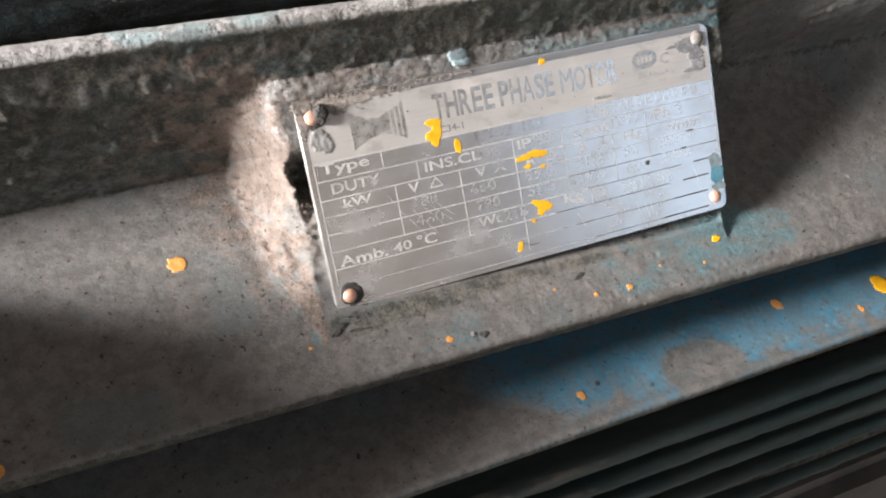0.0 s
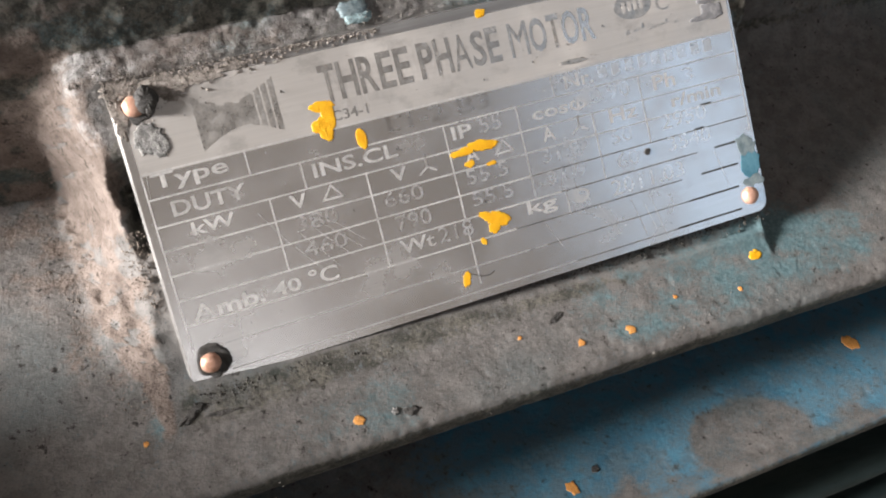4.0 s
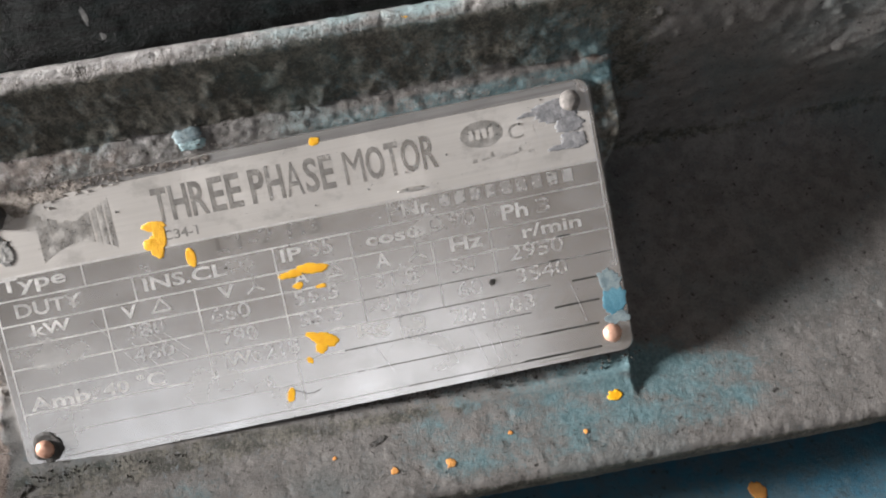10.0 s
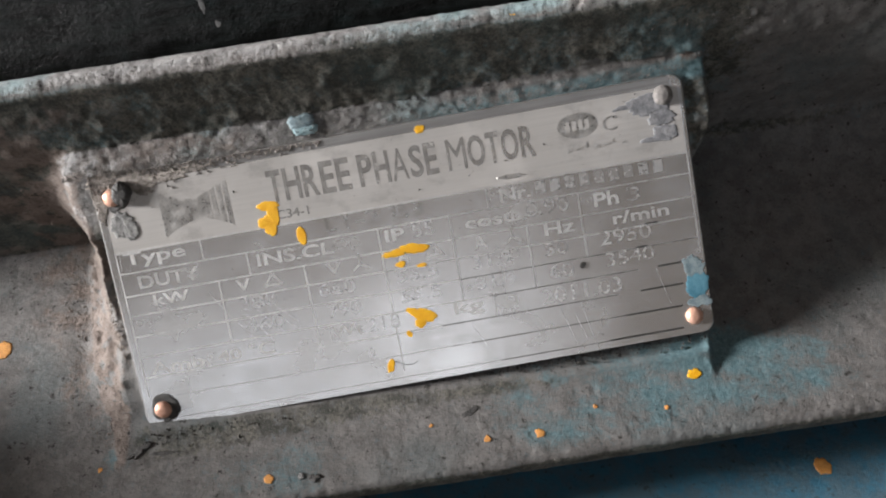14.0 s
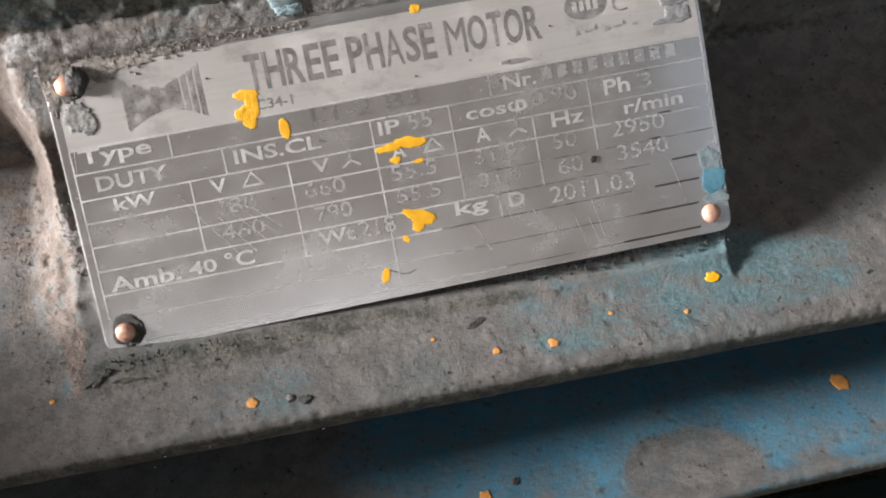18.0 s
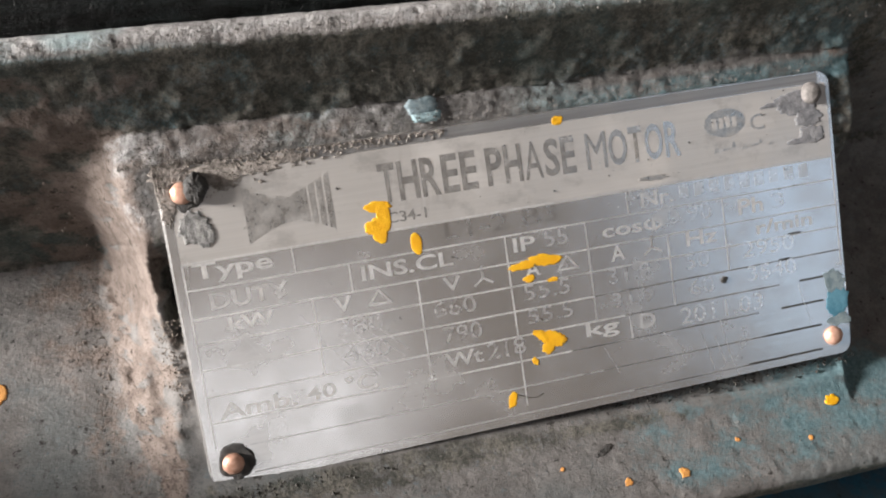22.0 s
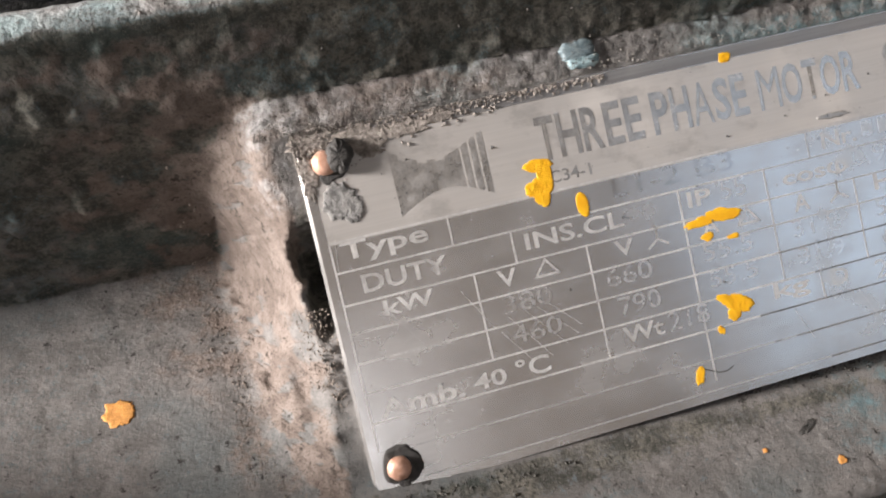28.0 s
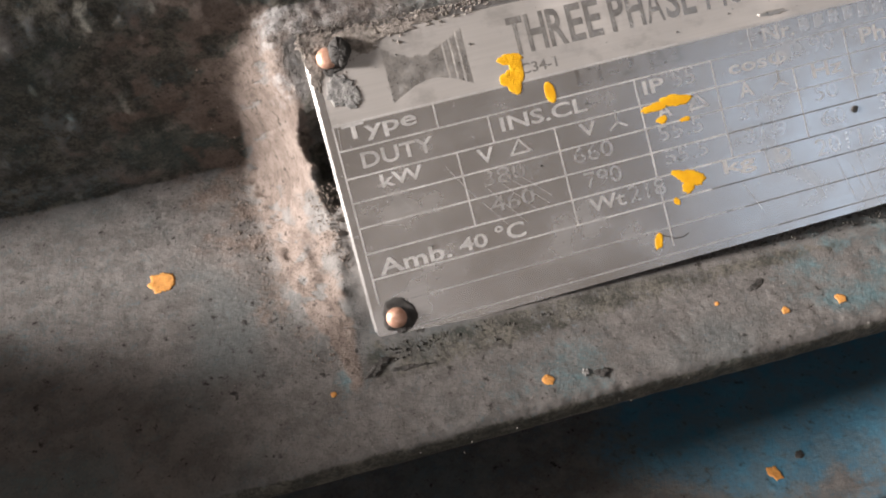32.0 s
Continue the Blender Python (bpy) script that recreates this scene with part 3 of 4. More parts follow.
    pale *= 1 - 0.8 * band(X, toe - 0.005, toe + 0.007, 0.003) * step(fbm(X, s, 330, 3, 42), 0.16, 0.34) * band(Z, 0.413, 0.492, 0.006)
    inner = np.interp(Z, [0.414, 0.422, 0.434, 0.452, 0.464, 0.472], [0.0632, 0.0628, 0.0598, 0.0590, 0.0622, 0.0642]) + 0.0012 * n2
    margin = band(X, inner, 0.0672, 0.0007) * (1 - step(Z, 0.474, 0.480)) * step(Z, 0.414, 0.418)
    pale *= 1 - margin * (0.42 - 0.7 * n2 - 0.9 * clods)
    # second term darkens the boss's right rim, which would catch too much light
    dust -= 0.3 * margin + 0.5 * band(X, 0.2234, 0.2400, 0.0006) * on_boss * (0.8 - clods)
    dust = np.maximum(dust, 0)
    pale += band(X, 0.2240, 0.2300, 0.0008) * band(Z, 0.468, 0.494, 0.003) * (0.12 + 0.7 * clods)
    hole = (np.maximum(0.0660 - X, 0) / 0.0038) ** 2 + (np.maximum(X - 0.0690, 0) / 0.002) ** 2 + ((Z - 0.4625) / 0.0100) ** 2 + 0.8 * clods + 0.3 * fine
    pale *= step(hole + 0.5 * fine, 0.55, 1.15) * (1 - crumble * (0.35 - 0.8 * clods))
    dust *= step(hole, 0.5, 1.0)
    teal = lower * band(X, 0.150, 0.262, 0.014) * band(Z, 0.3985, 0.4185, 0.004) * (0.30 + 0.16 * step(X, 0.19, 0.215) + 0.85 * n1 + 0.55 * fbm(X * 0.5 + s, s * 1.5 - X, 120, 3, 96) + 0.25 * clods)
    teal += lower * band(X, 0.078, 0.112, 0.008) * band(Z, 0.396, 0.411, 0.004) * (0.35 + 0.8 * n1)
    teal += tip * step(fbm(X, 0 * s, 28, 2, 111) + 0.3 * n2, 0.1, 0.45) * 0.62 * (1.25 - step(Z0, 0.5085, 0.5115))
    teal += band(Z, 0.4875, 0.4925, 0.0012) * on_boss * step(X, 0.140, 0.17) * (0.66 + 0.6 * n2) + band(X, 0.2225, 0.2300, 0.0008) * band(Z, 0.455, 0.496, 0.003) * (0.22 + 0.5 * n2 + 0.6 * clods)
    # greenish tint of the deep shade at the left end, painted in
    teal += lower * (1 - step(X, -0.010, 0.050)) * (0.16 + 0.25 * n3 + 0.2 * n1)
    teal += upper * (0.12 + 0.7 * n3 + 0.4 * n2) * 0.8
    white = tip * (0.50 + 0.35 * n2 + 0.30 * step(Z0, 0.5105, 0.5128) + 0.25 * (1 - step(X, -0.01, 0.06)) - 0.10 * step(X, 0.05, 0.22)) * (1 - step(teal, 0.3, 0.7) * 0.6)
    top_dust = band(Z, 0.4885, 0.4968, 0.0014) * band(X, 0.0575, 0.200, 0.004) * on_boss
    white += top_dust * (0.48 + 0.22 * n2 + 0.25 * clods) * (1 - 0.35 * step(X, 0.10, 0.16))
    rim = band(X, 0.0560, 0.0690, 0.0015) * step(Z, 0.466, 0.478) * on_boss
    white += rim * (0.30 + 0.6 * n2 + 0.3 * fine)
    teal += np.exp(-(((X - 0.0590) / 0.0034) ** 2 + ((Z - 0.4150) / 0.0030) ** 2)) * (0.75 + 0.5 * n2 + 0.4 * clods)
    teal *= 1 - 0.8 * step(pale, 0.2, 0.6) * (X < 0.07)
    xyz = np.stack([X, Yd, Zd], -1)
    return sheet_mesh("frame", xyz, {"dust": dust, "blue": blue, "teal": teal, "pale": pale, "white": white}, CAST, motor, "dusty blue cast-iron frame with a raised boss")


frame_mesh()


def ridge(name, tip, back, below, mat, label="", thick=0.004):
    """A long cooling fin: a rough rounded tip that runs back to the body."""
    (ty, tz), (by, bz) = tip, back
    line = rounded([(by, bz), (ty + 0.002, tz + thick * 0.5), (ty, tz), (ty + 0.002, tz - thick * 0.5), (by, below)], 0.0012, 0.0016)
    x = np.linspace(-0.26, 0.56, 420)
    X, Y = np.meshgrid(x, line[:, 0])
    Z = np.repeat(line[:, 1:], len(x), 1)
    s = np.arange(len(line))[:, None] * 0.0012 + 0 * X
    rough = fbm(X, s, 120, 4, int(tz * 1e4))
    dy, dz = drift(X, 0.33)
    Y, Z = Y + dy + 0.0006 * rough, Z + dz + 0.0004 * rough
    # dust on the tips, raised so it also draws their thin lit line
    near = 1 - step(Y - ty, 0.0005, 0.0030)
    masks = {"dust": near * (0.55 + 0.5 * rough), "blue": 0.0 * X, "teal": 0.22 + 0.2 * rough, "pale": 0.0 * X, "white": 0.0 * X}
    return sheet_mesh(name, np.stack([X, Y, Z], -1), masks, mat, motor, label)


for y, z in ((0.2830, 0.3296), (0.2950, 0.3123), (0.3080, 0.2945), (0.3220, 0.2745), (0.3370, 0.2530)):
    ridge("fin", (y, z), (y + 0.013, z + 0.007), z - 0.010, FIN, thick=0.005)

# an unseen block, added proud of the fins to shade their ends
bm = box(bmesh.new(), (-0.300, 0.208, 0.24), (-0.074, 0.62, 0.468))
bmesh.ops.bevel(bm, geom=bm.edges[:], offset=0.018, segments=4, affect="EDGES")
part("unseen_shade_block", bm, CAST, motor, smooth=False)

# the dark shell that rises behind the top fin
line = rounded([(0.300, 0.5135), (0.2950, 0.5190), (0.2760, 0.5750), (0.2780, 0.6200), (0.330, 0.6500)], 0.0015, 0.006)
x = np.linspace(-0.26, 0.56, 560)
X, Y = np.meshgrid(x, line[:, 0])
Z = np.repeat(line[:, 1:], len(x), 1)
Z = Z + drift(X, 0.515)[1]
Y = Y - 0.0005 * fbm(X * 0.25, Z, 150, 5, 131) - 0.0003 * fbm(X, Z, 400, 3, 141)
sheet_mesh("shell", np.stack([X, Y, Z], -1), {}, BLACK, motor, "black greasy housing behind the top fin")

bm = box(bmesh.new(), (-0.255, 0.338, 0.25), (0.555, 0.62, 0.64))
bmesh.ops.bevel(bm, geom=bm.edges[:], offset=0.012, segments=3, affect="EDGES")
part("core", bm, CAST, motor)


bm = box(bmesh.new(), (-0.34, 0.44, 0.0), (0.62, 1.02, 0.17))
bmesh.ops.bevel(bm, geom=bm.edges[:], offset=0.01, segments=2, affect="EDGES")
tagged(part("plinth", bm, CONCRETE), "low stained concrete plinth under the motor", "plinth")


# ---- nameplate ----
PX, PZ, PY = 0.0665, 0.4195, 0.2720  # the plate's lower left corner, and its face
plate = tagged(new("nameplate"), "scratched brushed-metal motor nameplate riveted to the dusty frame", "nameplate")
plate.matrix_basis = LEAN


def at_plate(u, v, lift=0.0):
    """Millimetres across and up the plate, metres off its face."""
    return Vector((PX + u / 1000, PY - lift, PZ + v / 1000))


def outline(w, h, r, steps=6):
    pts = []
    for cx, cy, a0 in ((w - r, r, -90), (w - r, h - r, 0), (r, h - r, 90), (r, r, 180)):
        for n in range(steps + 1):
            a = radians(a0 + 90 * n / steps)
            pts.append((cx + r * math.cos(a), cy + r * math.sin(a)))
    return pts


def slab(points, thick, lift=0.0, bevel=0.0):
    """A flat piece of the plate: an outline in millimetres, its back, its rim and a softened front edge."""
    bm = bmesh.new()
    mid = (sum(p[0] for p in points) / len(points), sum(p[1] for p in points) / len(points))

    def ring(depth, inset):
        out = []
        for u, v in points:
            d = max(1e-6, math.hypot(u - mid[0], v - mid[1]))
            out.append(bm.verts.new(at_plate(u - (u - mid[0]) / d * inset, v - (v - mid[1]) / d * inset, depth)))
        return out

    rings = [ring(lift - thick, 0), ring(lift - bevel, 0)] + ([ring(lift, bevel * 1000)] if bevel else [])
    for a, b in zip(rings, rings[1:]):
        for n in range(len(a)):
            m = (n + 1) % len(a)
            bm.faces.new((a[n], a[m], b[m], b[n]))
    bm.faces.new(rings[-1])
    bm.faces.new(rings[0][::-1])
    bmesh.ops.recalc_face_normals(bm, faces=bm.faces)
    return bm


part("sheet", slab(outline(156.5, 69.5, 3.0), 0.0010, 0.0, 0.0006), PLATE, plate)
part("border_band", slab([(3.5, 66.7), (153.0, 66.7), (153.0, 69.1), (3.5, 69.1)], 0.00010, 0.00002), BORDER, plate, "dull grey upper border")
part("header_panel", slab([(2.3, 48.6), (154.9, 48.6), (154.9, 66.6), (2.3, 66.6)], 0.00010, 0.00002), HEADER, plate, "matte grey title band")


def line_piece(u0, v0, u1, v1, wide=0.36, mat=None):
    d = Vector((u1 - u0, v1 - v0)).normalized()
    n = Vector((-d.y, d.x)) * wide / 2
    pts = [(u0 - n.x, v0 - n.y), (u1 - n.x, v1 - n.y), (u1 + n.x, v1 + n.y), (u0 + n.x, v0 + n.y)]
    return part("grid_line", slab(pts, 0.00012, 0.000025), mat or LINE, plate)


ROWS = [49.0, 43.3, 37.1, 31.7, 26.0, 20.2, 14.4, 8.4, 2.2]
for n, v in enumerate(ROWS):
    split, end = 84.0 + 7 * (n % 3), 155.0 if n < 5 else 132.0 + 3 * (n % 3)
    line_piece(2.4 if n < 7 else 9.5, v, split, v, 0.36 if n < 7 else 0.26, LINE if n < 7 else DULL_LINE)
    line_piece(split, v, end, v, 0.30, DULL_LINE if n < 4 else DARK_LINE)
for u0, u1, v in ((141.5, 145.0, 32.0), (138.5, 141.5, 26.2), (143.5, 150.5, 20.2), (138.0, 149.5, 14.4), (133.0, 148.5, 8.4), (128.0, 148.0, 2.3)):
    line_piece(u0, v, u1, v, 0.5, GAP)
for u, top, bottom in ((2.4, 49.0, 9.0), (155.1, 66.0, 22.0), (25.1, 49.0, 43.3), (36.5, 43.3, 37.1), (27.7, 37.1, 20.2), (50.8, 37.1, 14.4), (71.8, 43.3, 20.2),
                       (101.8, 49.0, 43.3), (91.0, 43.3, 20.2), (110.7, 37.1, 20.2), (125.4, 43.3, 26.0), (99.2, 20.2, 14.4), (71.8, 18.0, 4.0)):
    line_piece(u, bottom, u, top, mat=LINE if u < 80 else DULL_LINE)


def lettering(text, u0, u1, v0, v1, mat, bold=0.0, name="lettering", lift=0.00003):
    """A word that fills the given rectangle of the plate, in millimetres."""
    curve = bpy.data.curves.new(name, "FONT")
    curve.body, curve.offset, curve.resolution_u = text, bold, 3
    ob = bpy.data.objects.new(name, curve)
    mesh = bpy.data.meshes.new_from_object(ob)
    bpy.data.objects.remove(ob)
    co = np.empty(len(mesh.vertices) * 3, np.float32)
    mesh.vertices.foreach_get("co", co)
    co = co.reshape(-1, 3)
    lo, hi = co.min(0), co.max(0)
    u = u0 + (co[:, 0] - lo[0]) / (hi[0] - lo[0]) * (u1 - u0)
    v = v0 + (co[:, 1] - lo[1]) / (hi[1] - lo[1]) * (v1 - v0)
    out = np.stack([PX + u / 1000, np.full_like(u, PY - lift), PZ + v / 1000], 1)
    mesh.vertices.foreach_set("co", out.astype(np.float32).reshape(-1))
    mesh.materials.clear()
    mesh.materials.append(mat)
    mesh.update()
    made = new(name, mesh)
    made.parent = plate
    return made


T = 1.5  # height of the lowest ruled line above the plate's lower edge
ADVANCE = {"T": 0.86, "H": 1.02, "R": 0.96, "E": 0.86, "P": 0.92, "A": 1.06, "S": 0.88, "M": 1.22, "O": 1.12}
for text, u0, u1, v0, v1 in (("THREE", 45.7, 67.6, 53.4, 61.9), ("PHASE", 69.8, 90.7, 53.4, 61.8), ("MOTOR", 93.3, 116.4, 53.4, 61.6)):
    pitch = (u1 - u0) / (sum(ADVANCE[c] for c in text) - 0.12)
    for c in text:
        lettering(c, u0, u0 + pitch * (ADVANCE[c] - 0.12), v0 + T, v1 + T, GLARE_INK if u0 > 104 else INK, 0.0 if c in "MA" else 0.022, "title_letter", 0.00005)
        u0 += pitch * ADVANCE[c]
lettering("C34-1", 46.4, 55.1, 48.9 + T, 51.3 + T, INK, 0.01, lift=0.00005)
for text, u0, u1, v0, v1 in (("Type", 4.2, 20.8, 42.8, 47.2), ("DUTY", 6.7, 23.2, 37.1, 40.6), ("kW", 9.6, 19.3, 32.0, 35.0), ("INS.CL", 38.9, 59.5, 37.5, 40.8),
                             ("IP", 73.5, 78.7, 37.8, 41.0), ("V", 32.0, 35.9, 31.7, 35.0), ("V", 56.4, 60.5, 31.9, 35.0), ("A", 75.5, 79.0, 31.8, 35.0), ("A", 96.2, 99.8, 31.7, 35.2),
                             ("Hz", 115.2, 123.2, 32.0, 35.4), ("Nr.", 105.1, 113.2, 43.0, 46.4), ("Ph", 129.3, 135.8, 37.2, 40.9), ("cos\u03c6", 94.8, 110.0, 36.6, 40.0),
                             ("r/min", 133.5, 148.4, 31.8, 35.0), ("Wt", 54.4, 63.2, 14.7, 18.0), ("kg", 88.0, 96.2, 14.4, 18.6), ("D", 101.4, 105.4, 14.9, 18.3),
                             ("Amb.", 4.4, 21.0, 13.4, 16.9), ("40", 23.0, 29.6, 13.7, 16.8), ("\u00b0C", 31.6, 38.6, 13.7, 17.4)):
    lettering(text, u0, u1, v0 + T, v1 + T, ETCH if u0 < 88 else DULL_ETCH, 0.017)
for text, u0, u1, v0, v1 in (("55", 80.8, 86.5, 37.8, 41.6), ("55.5", 74.4, 85.6, 26.5, 30.0), ("55.5", 74.7, 85.5, 21.0, 24.4), ("31.9", 95.0, 105.5, 26.6, 30.2),
                             ("31.9", 95.2, 105.8, 20.8, 24.4), ("50", 114.4, 120.7, 26.6, 30.2), ("60", 114.9, 121.3, 20.3, 24.0), ("2950", 129.4, 143.0, 26.8, 30.6),
                             ("3540", 130.1, 143.0, 20.9, 24.6), ("2011.03", 111.8, 133.2, 13.8, 17.8), ("218", 64.3, 73.2, 14.7, 18.6), ("0.90", 111.2, 122.5, 37.7, 41.7),
                             ("660", 53.5, 63.2, 26.4, 30.0), ("790", 54.8, 63.7, 20.3, 24.0), ("380", 32.0, 42.0, 26.5, 30.0), ("460", 32.4, 42.6, 20.4, 24.0),
                             ("L1-2", 58.5, 73.0, 43.4, 47.2), ("B3", 76.5, 84.8, 43.4, 47.2), ("3", 138.0, 141.4, 37.2, 40.9)):
    lettering(text, u0, u1, v0 + T, v1 + T, DIM if v0 > 43 else STAMP if len(text) > 3 and u0 > 111.5 else FAINT if 50 < u0 < 92 else FADED, 0.0, "stamped_value")
for n in range(9):
    part("worn_digit", slab([(114.8 + 3.9 * n, 45.0), (117.2 + 3.9 * n, 45.0), (117.2 + 3.9 * n, 48.2), (114.8 + 3.9 * n, 48.2)], 0.0001, 0.00003), FADED, plate)


def stroke(points, wide=0.45, name="symbol", mat=None):
    bm = bmesh.new()
    for (u0, v0), (u1, v1) in zip(points, points[1:]):
        d = Vector((u1 - u0, v1 - v0)).normalized()
        n = Vector((-d.y, d.x)) * wide / 2
        e = d * wide / 2
        bm.faces.new([bm.verts.new(at_plate(u, v + T, 0.00003)) for u, v in ((u0 - n.x - e.x, v0 - n.y - e.y), (u1 - n.x + e.x, v1 - n.y + e.y), (u1 + n.x + e.x, v1 + n.y + e.y), (u0 + n.x - e.x, v0 + n.y - e.y))])
    return part(name, bm, mat or ETCH, plate)


for u in (41.9, 85.6):
    stroke([(u - 2.3, 32.0), (u + 2.4, 32.0), (u + 0.1, 35.0), (u - 2.3, 32.0)], name="delta_symbol")
for u in (65.6, 106.6):
    bm_points = [(u - 2.0, 32.0), (u, 33.4), (u, 36.0), (u, 33.4), (u + 2.0, 32.2)]
    stroke(bm_points, name="star_symbol")

# the trade mark: an hourglass of merged blocks that breaks up into bars
def waist(u):
    t = (u - 16.8) / 18.9
    pinch = 1 - abs(2 * min(max(t, 0), 1) - 1) ** 1.6
    return 63.0 - 3.4 * pinch + 1.0 * t, 50.9 + 3.5 * pinch


for n in range(11):
    u, wide = 16.8 + 1.72 * n, 1.60 if n < 7 else 1.15
    (top_a, low_a), (top_b, low_b) = waist(u), waist(u + wide)
    drop = (0.0, 0.9, 0.3, 0.7, 0.2, 0.6, 0.1)[n] if n < 7 else 0.0
    part("logo_bar", slab([(u, low_a), (u + wide, low_b), (u + wide, top_b - drop), (u, top_a - drop)], 0.0001, 0.00005), LOGO, plate)
part("logo_bar", slab([(18.2, 54.8), (28.0, 55.0), (28.0, 57.2), (18.2, 57.6)], 0.0001, 0.00006), LOGO, plate)
ring = [(128.0 + 5.3 * math.cos(a), 59.2 + T + 3.3 * math.sin(a)) for a in np.linspace(0, 2 * math.pi, 33)[:-1]]
part("logo_oval", slab(ring, 0.0001, 0.00005), MARK, plate)
for n in range(4):
    part("logo_bar", slab([(124.9 + 1.7 * n, 58.0 + T), (126.0 + 1.7 * n, 58.0 + T), (126.0 + 1.7 * n, 60.4 + T), (124.9 + 1.7 * n, 60.4 + T)], 0.0001, 0.00008), HEADER, plate)
lettering("C", 134.5, 138.2, 56.4 + T, 60.1 + T, MARK, lift=0.00005)
lettering("E", 140.3, 143.6, 56.5 + T, 59.9 + T, HEADER, lift=0.00005)
for n, (wide, high) in enumerate(((1.2, 1.3), (1.9, 0.7), (1.0, 1.5), (1.6, 1.0), (2.2, 0.6), (0.9, 1.2), (1.5, 0.8))):
    u, v = 124.6 + 2.35 * n, 52.4 + T + 0.35 * (n % 3)
    part("worn_mark", slab([(u, v), (u + wide, v + 0.2), (u + wide - 0.3, v + high), (u + 0.2, v + high - 0.2)], 0.0001, 0.00005), MARK, plate)



STEPS = 56


def blob(name, mat, parent, place, u, v, ru, rv, seed, high=0.35, ragged=0.25, lobes=5, turn=0.0, label="", square=0.0):
    """A splash with an uneven outline and a domed top; place(u, v, lift) lays it on its surface, in millimetres."""
    rng = random.Random(seed)
    waves = [(rng.uniform(-1, 1) * ragged / (1 + 0.35 * k), rng.uniform(0, 6.28), k) for k in range(1, lobes + 3)]
    nick = [rng.uniform(-1, 1) * ragged * 0.5 for _ in range(STEPS)]
    base = 0.00005 if place is at_plate else 0.0
    bm = bmesh.new()
    rings = []
    for f, h in ((1.0, -0.4), (0.985, 0.55), (0.85, 0.9), (0.45, 1.0)):
        ring = []
        for n in range(STEPS):
            a = 2 * math.pi * n / STEPS
            r = max(0.25, 1 + sum(w * math.sin(k * a + p) for w, p, k in waves) + nick[n]) * f
            r *= 1 + square * (1 / (math.cos(a) ** 4 + math.sin(a) ** 4) ** 0.25 - 1)
            du, dv = ru * r * math.cos(a), rv * r * math.sin(a)
            c, s = math.cos(turn), math.sin(turn)
            ring.append(bm.verts.new(place(u + du * c - dv * s, v + du * s + dv * c, base + high / 1000 * h * rng.uniform(0.90, 1.10))))
        rings.append(ring)
    for a, b in zip(rings, rings[1:]):
        for n in range(STEPS):
            bm.faces.new((a[n], a[(n + 1) % STEPS], b[(n + 1) % STEPS], b[n]))
    mid = bm.verts.new(place(u, v, base + high / 1000))
    for n in range(STEPS):
        bm.faces.new((rings[-1][n], rings[-1][(n + 1) % STEPS], mid))
    bmesh.ops.recalc_face_normals(bm, faces=bm.faces)
    return part(name, bm, mat, parent, label, smooth=True)


PAINT = "orange paint splash"
blob("paint_splash", ORANGE, plate, at_plate, 44.6, 52.9 + T, 2.9, 1.25, 3, 0.035, 0.10, 4, -0.05, PAINT)
blob("paint_splash", ORANGE, plate, at_plate, 45.7, 50.6 + T, 1.6, 3.0, 4, 0.035, 0.10, 4, 0.05, PAINT)
blob("paint_splash", ORANGE, plate, at_plate, 44.0, 48.6 + T, 2.7, 1.9, 7, 0.035, 0.14, 5, -0.2, PAINT)
blob("paint_splash", ORANGE, plate, at_plate, 44.4, 46.9 + T, 1.5, 2.0, 8, 0.035, 0.12, 4, 0.1, PAINT)
blob("paint_splash", ORANGE, plate, at_plate, 51.9, 43.6 + T, 1.25, 2.5, 5, 0.035, 0.06, 2, 0.1, PAINT)
blob("paint_splash", ORANGE, plate, at_plate, 80.4, 35.0 + T, 4.0, 1.35, 11, 0.035, 0.16, 6, -0.05, PAINT)
blob("paint_splash", ORANGE, plate, at_plate, 75.0, 34.5 + T, 3.8, 0.95, 14, 0.035, 0.22, 6, 0.05, PAINT)
blob("paint_splash", ORANGE, plate, at_plate, 76.2, 31.4 + T, 1.3, 0.9, 12, 0.035, 0.25, 4, 0, PAINT)
blob("paint_splash", ORANGE, plate, at_plate, 81.6, 30.2 + T, 1.4, 0.5, 13, 0.035, 0.2, 4, 0, PAINT)
blob("paint_splash", ORANGE, plate, at_plate, 79.8, 16.8 + T, 3.3, 1.8, 17, 0.035, 0.16, 5, -0.35, PAINT)
blob("paint_splash", ORANGE, plate, at_plate, 77.0, 18.4 + T, 2.0, 0.8, 21, 0.035, 0.15, 4, -0.3, PAINT)
blob("paint_splash", ORANGE, plate, at_plate, 78.4, 14.6 + T, 1.5, 1.3, 18, 0.035, 0.3, 4, 0.3, PAINT)
blob("paint_splash", ORANGE, plate, at_plate, 75.0, 12.2 + T, 0.7, 0.9, 22, 0.035, 0.2, 4, 0.2, PAINT)
blob("paint_splash", ORANGE, plate, at_plate, 68.6, 4.4 + T, 1.0, 1.9, 19, 0.035, 0.2, 4, -0.35, PAINT)
blob("paint_splash", ORANGE, plate, at_plate, 87.6, 65.6 + T, 1.4, 1.0, 20, 0.035, 0.2, 5, 0, PAINT)
blob("paint_patch", TEAL, plate, at_plate, 153.3, 11.6 + T, 2.9, 3.4, 23, 0.024, 0.16, 14, 0.06, "teal paint smear", 0.6)
blob("paint_patch", DULL_TEAL, plate, at_plate, 153.0, 16.6 + T, 2.6, 3.2, 24, 0.020, 0.20, 14, 0.06, "faded teal paint smear", 0.4)
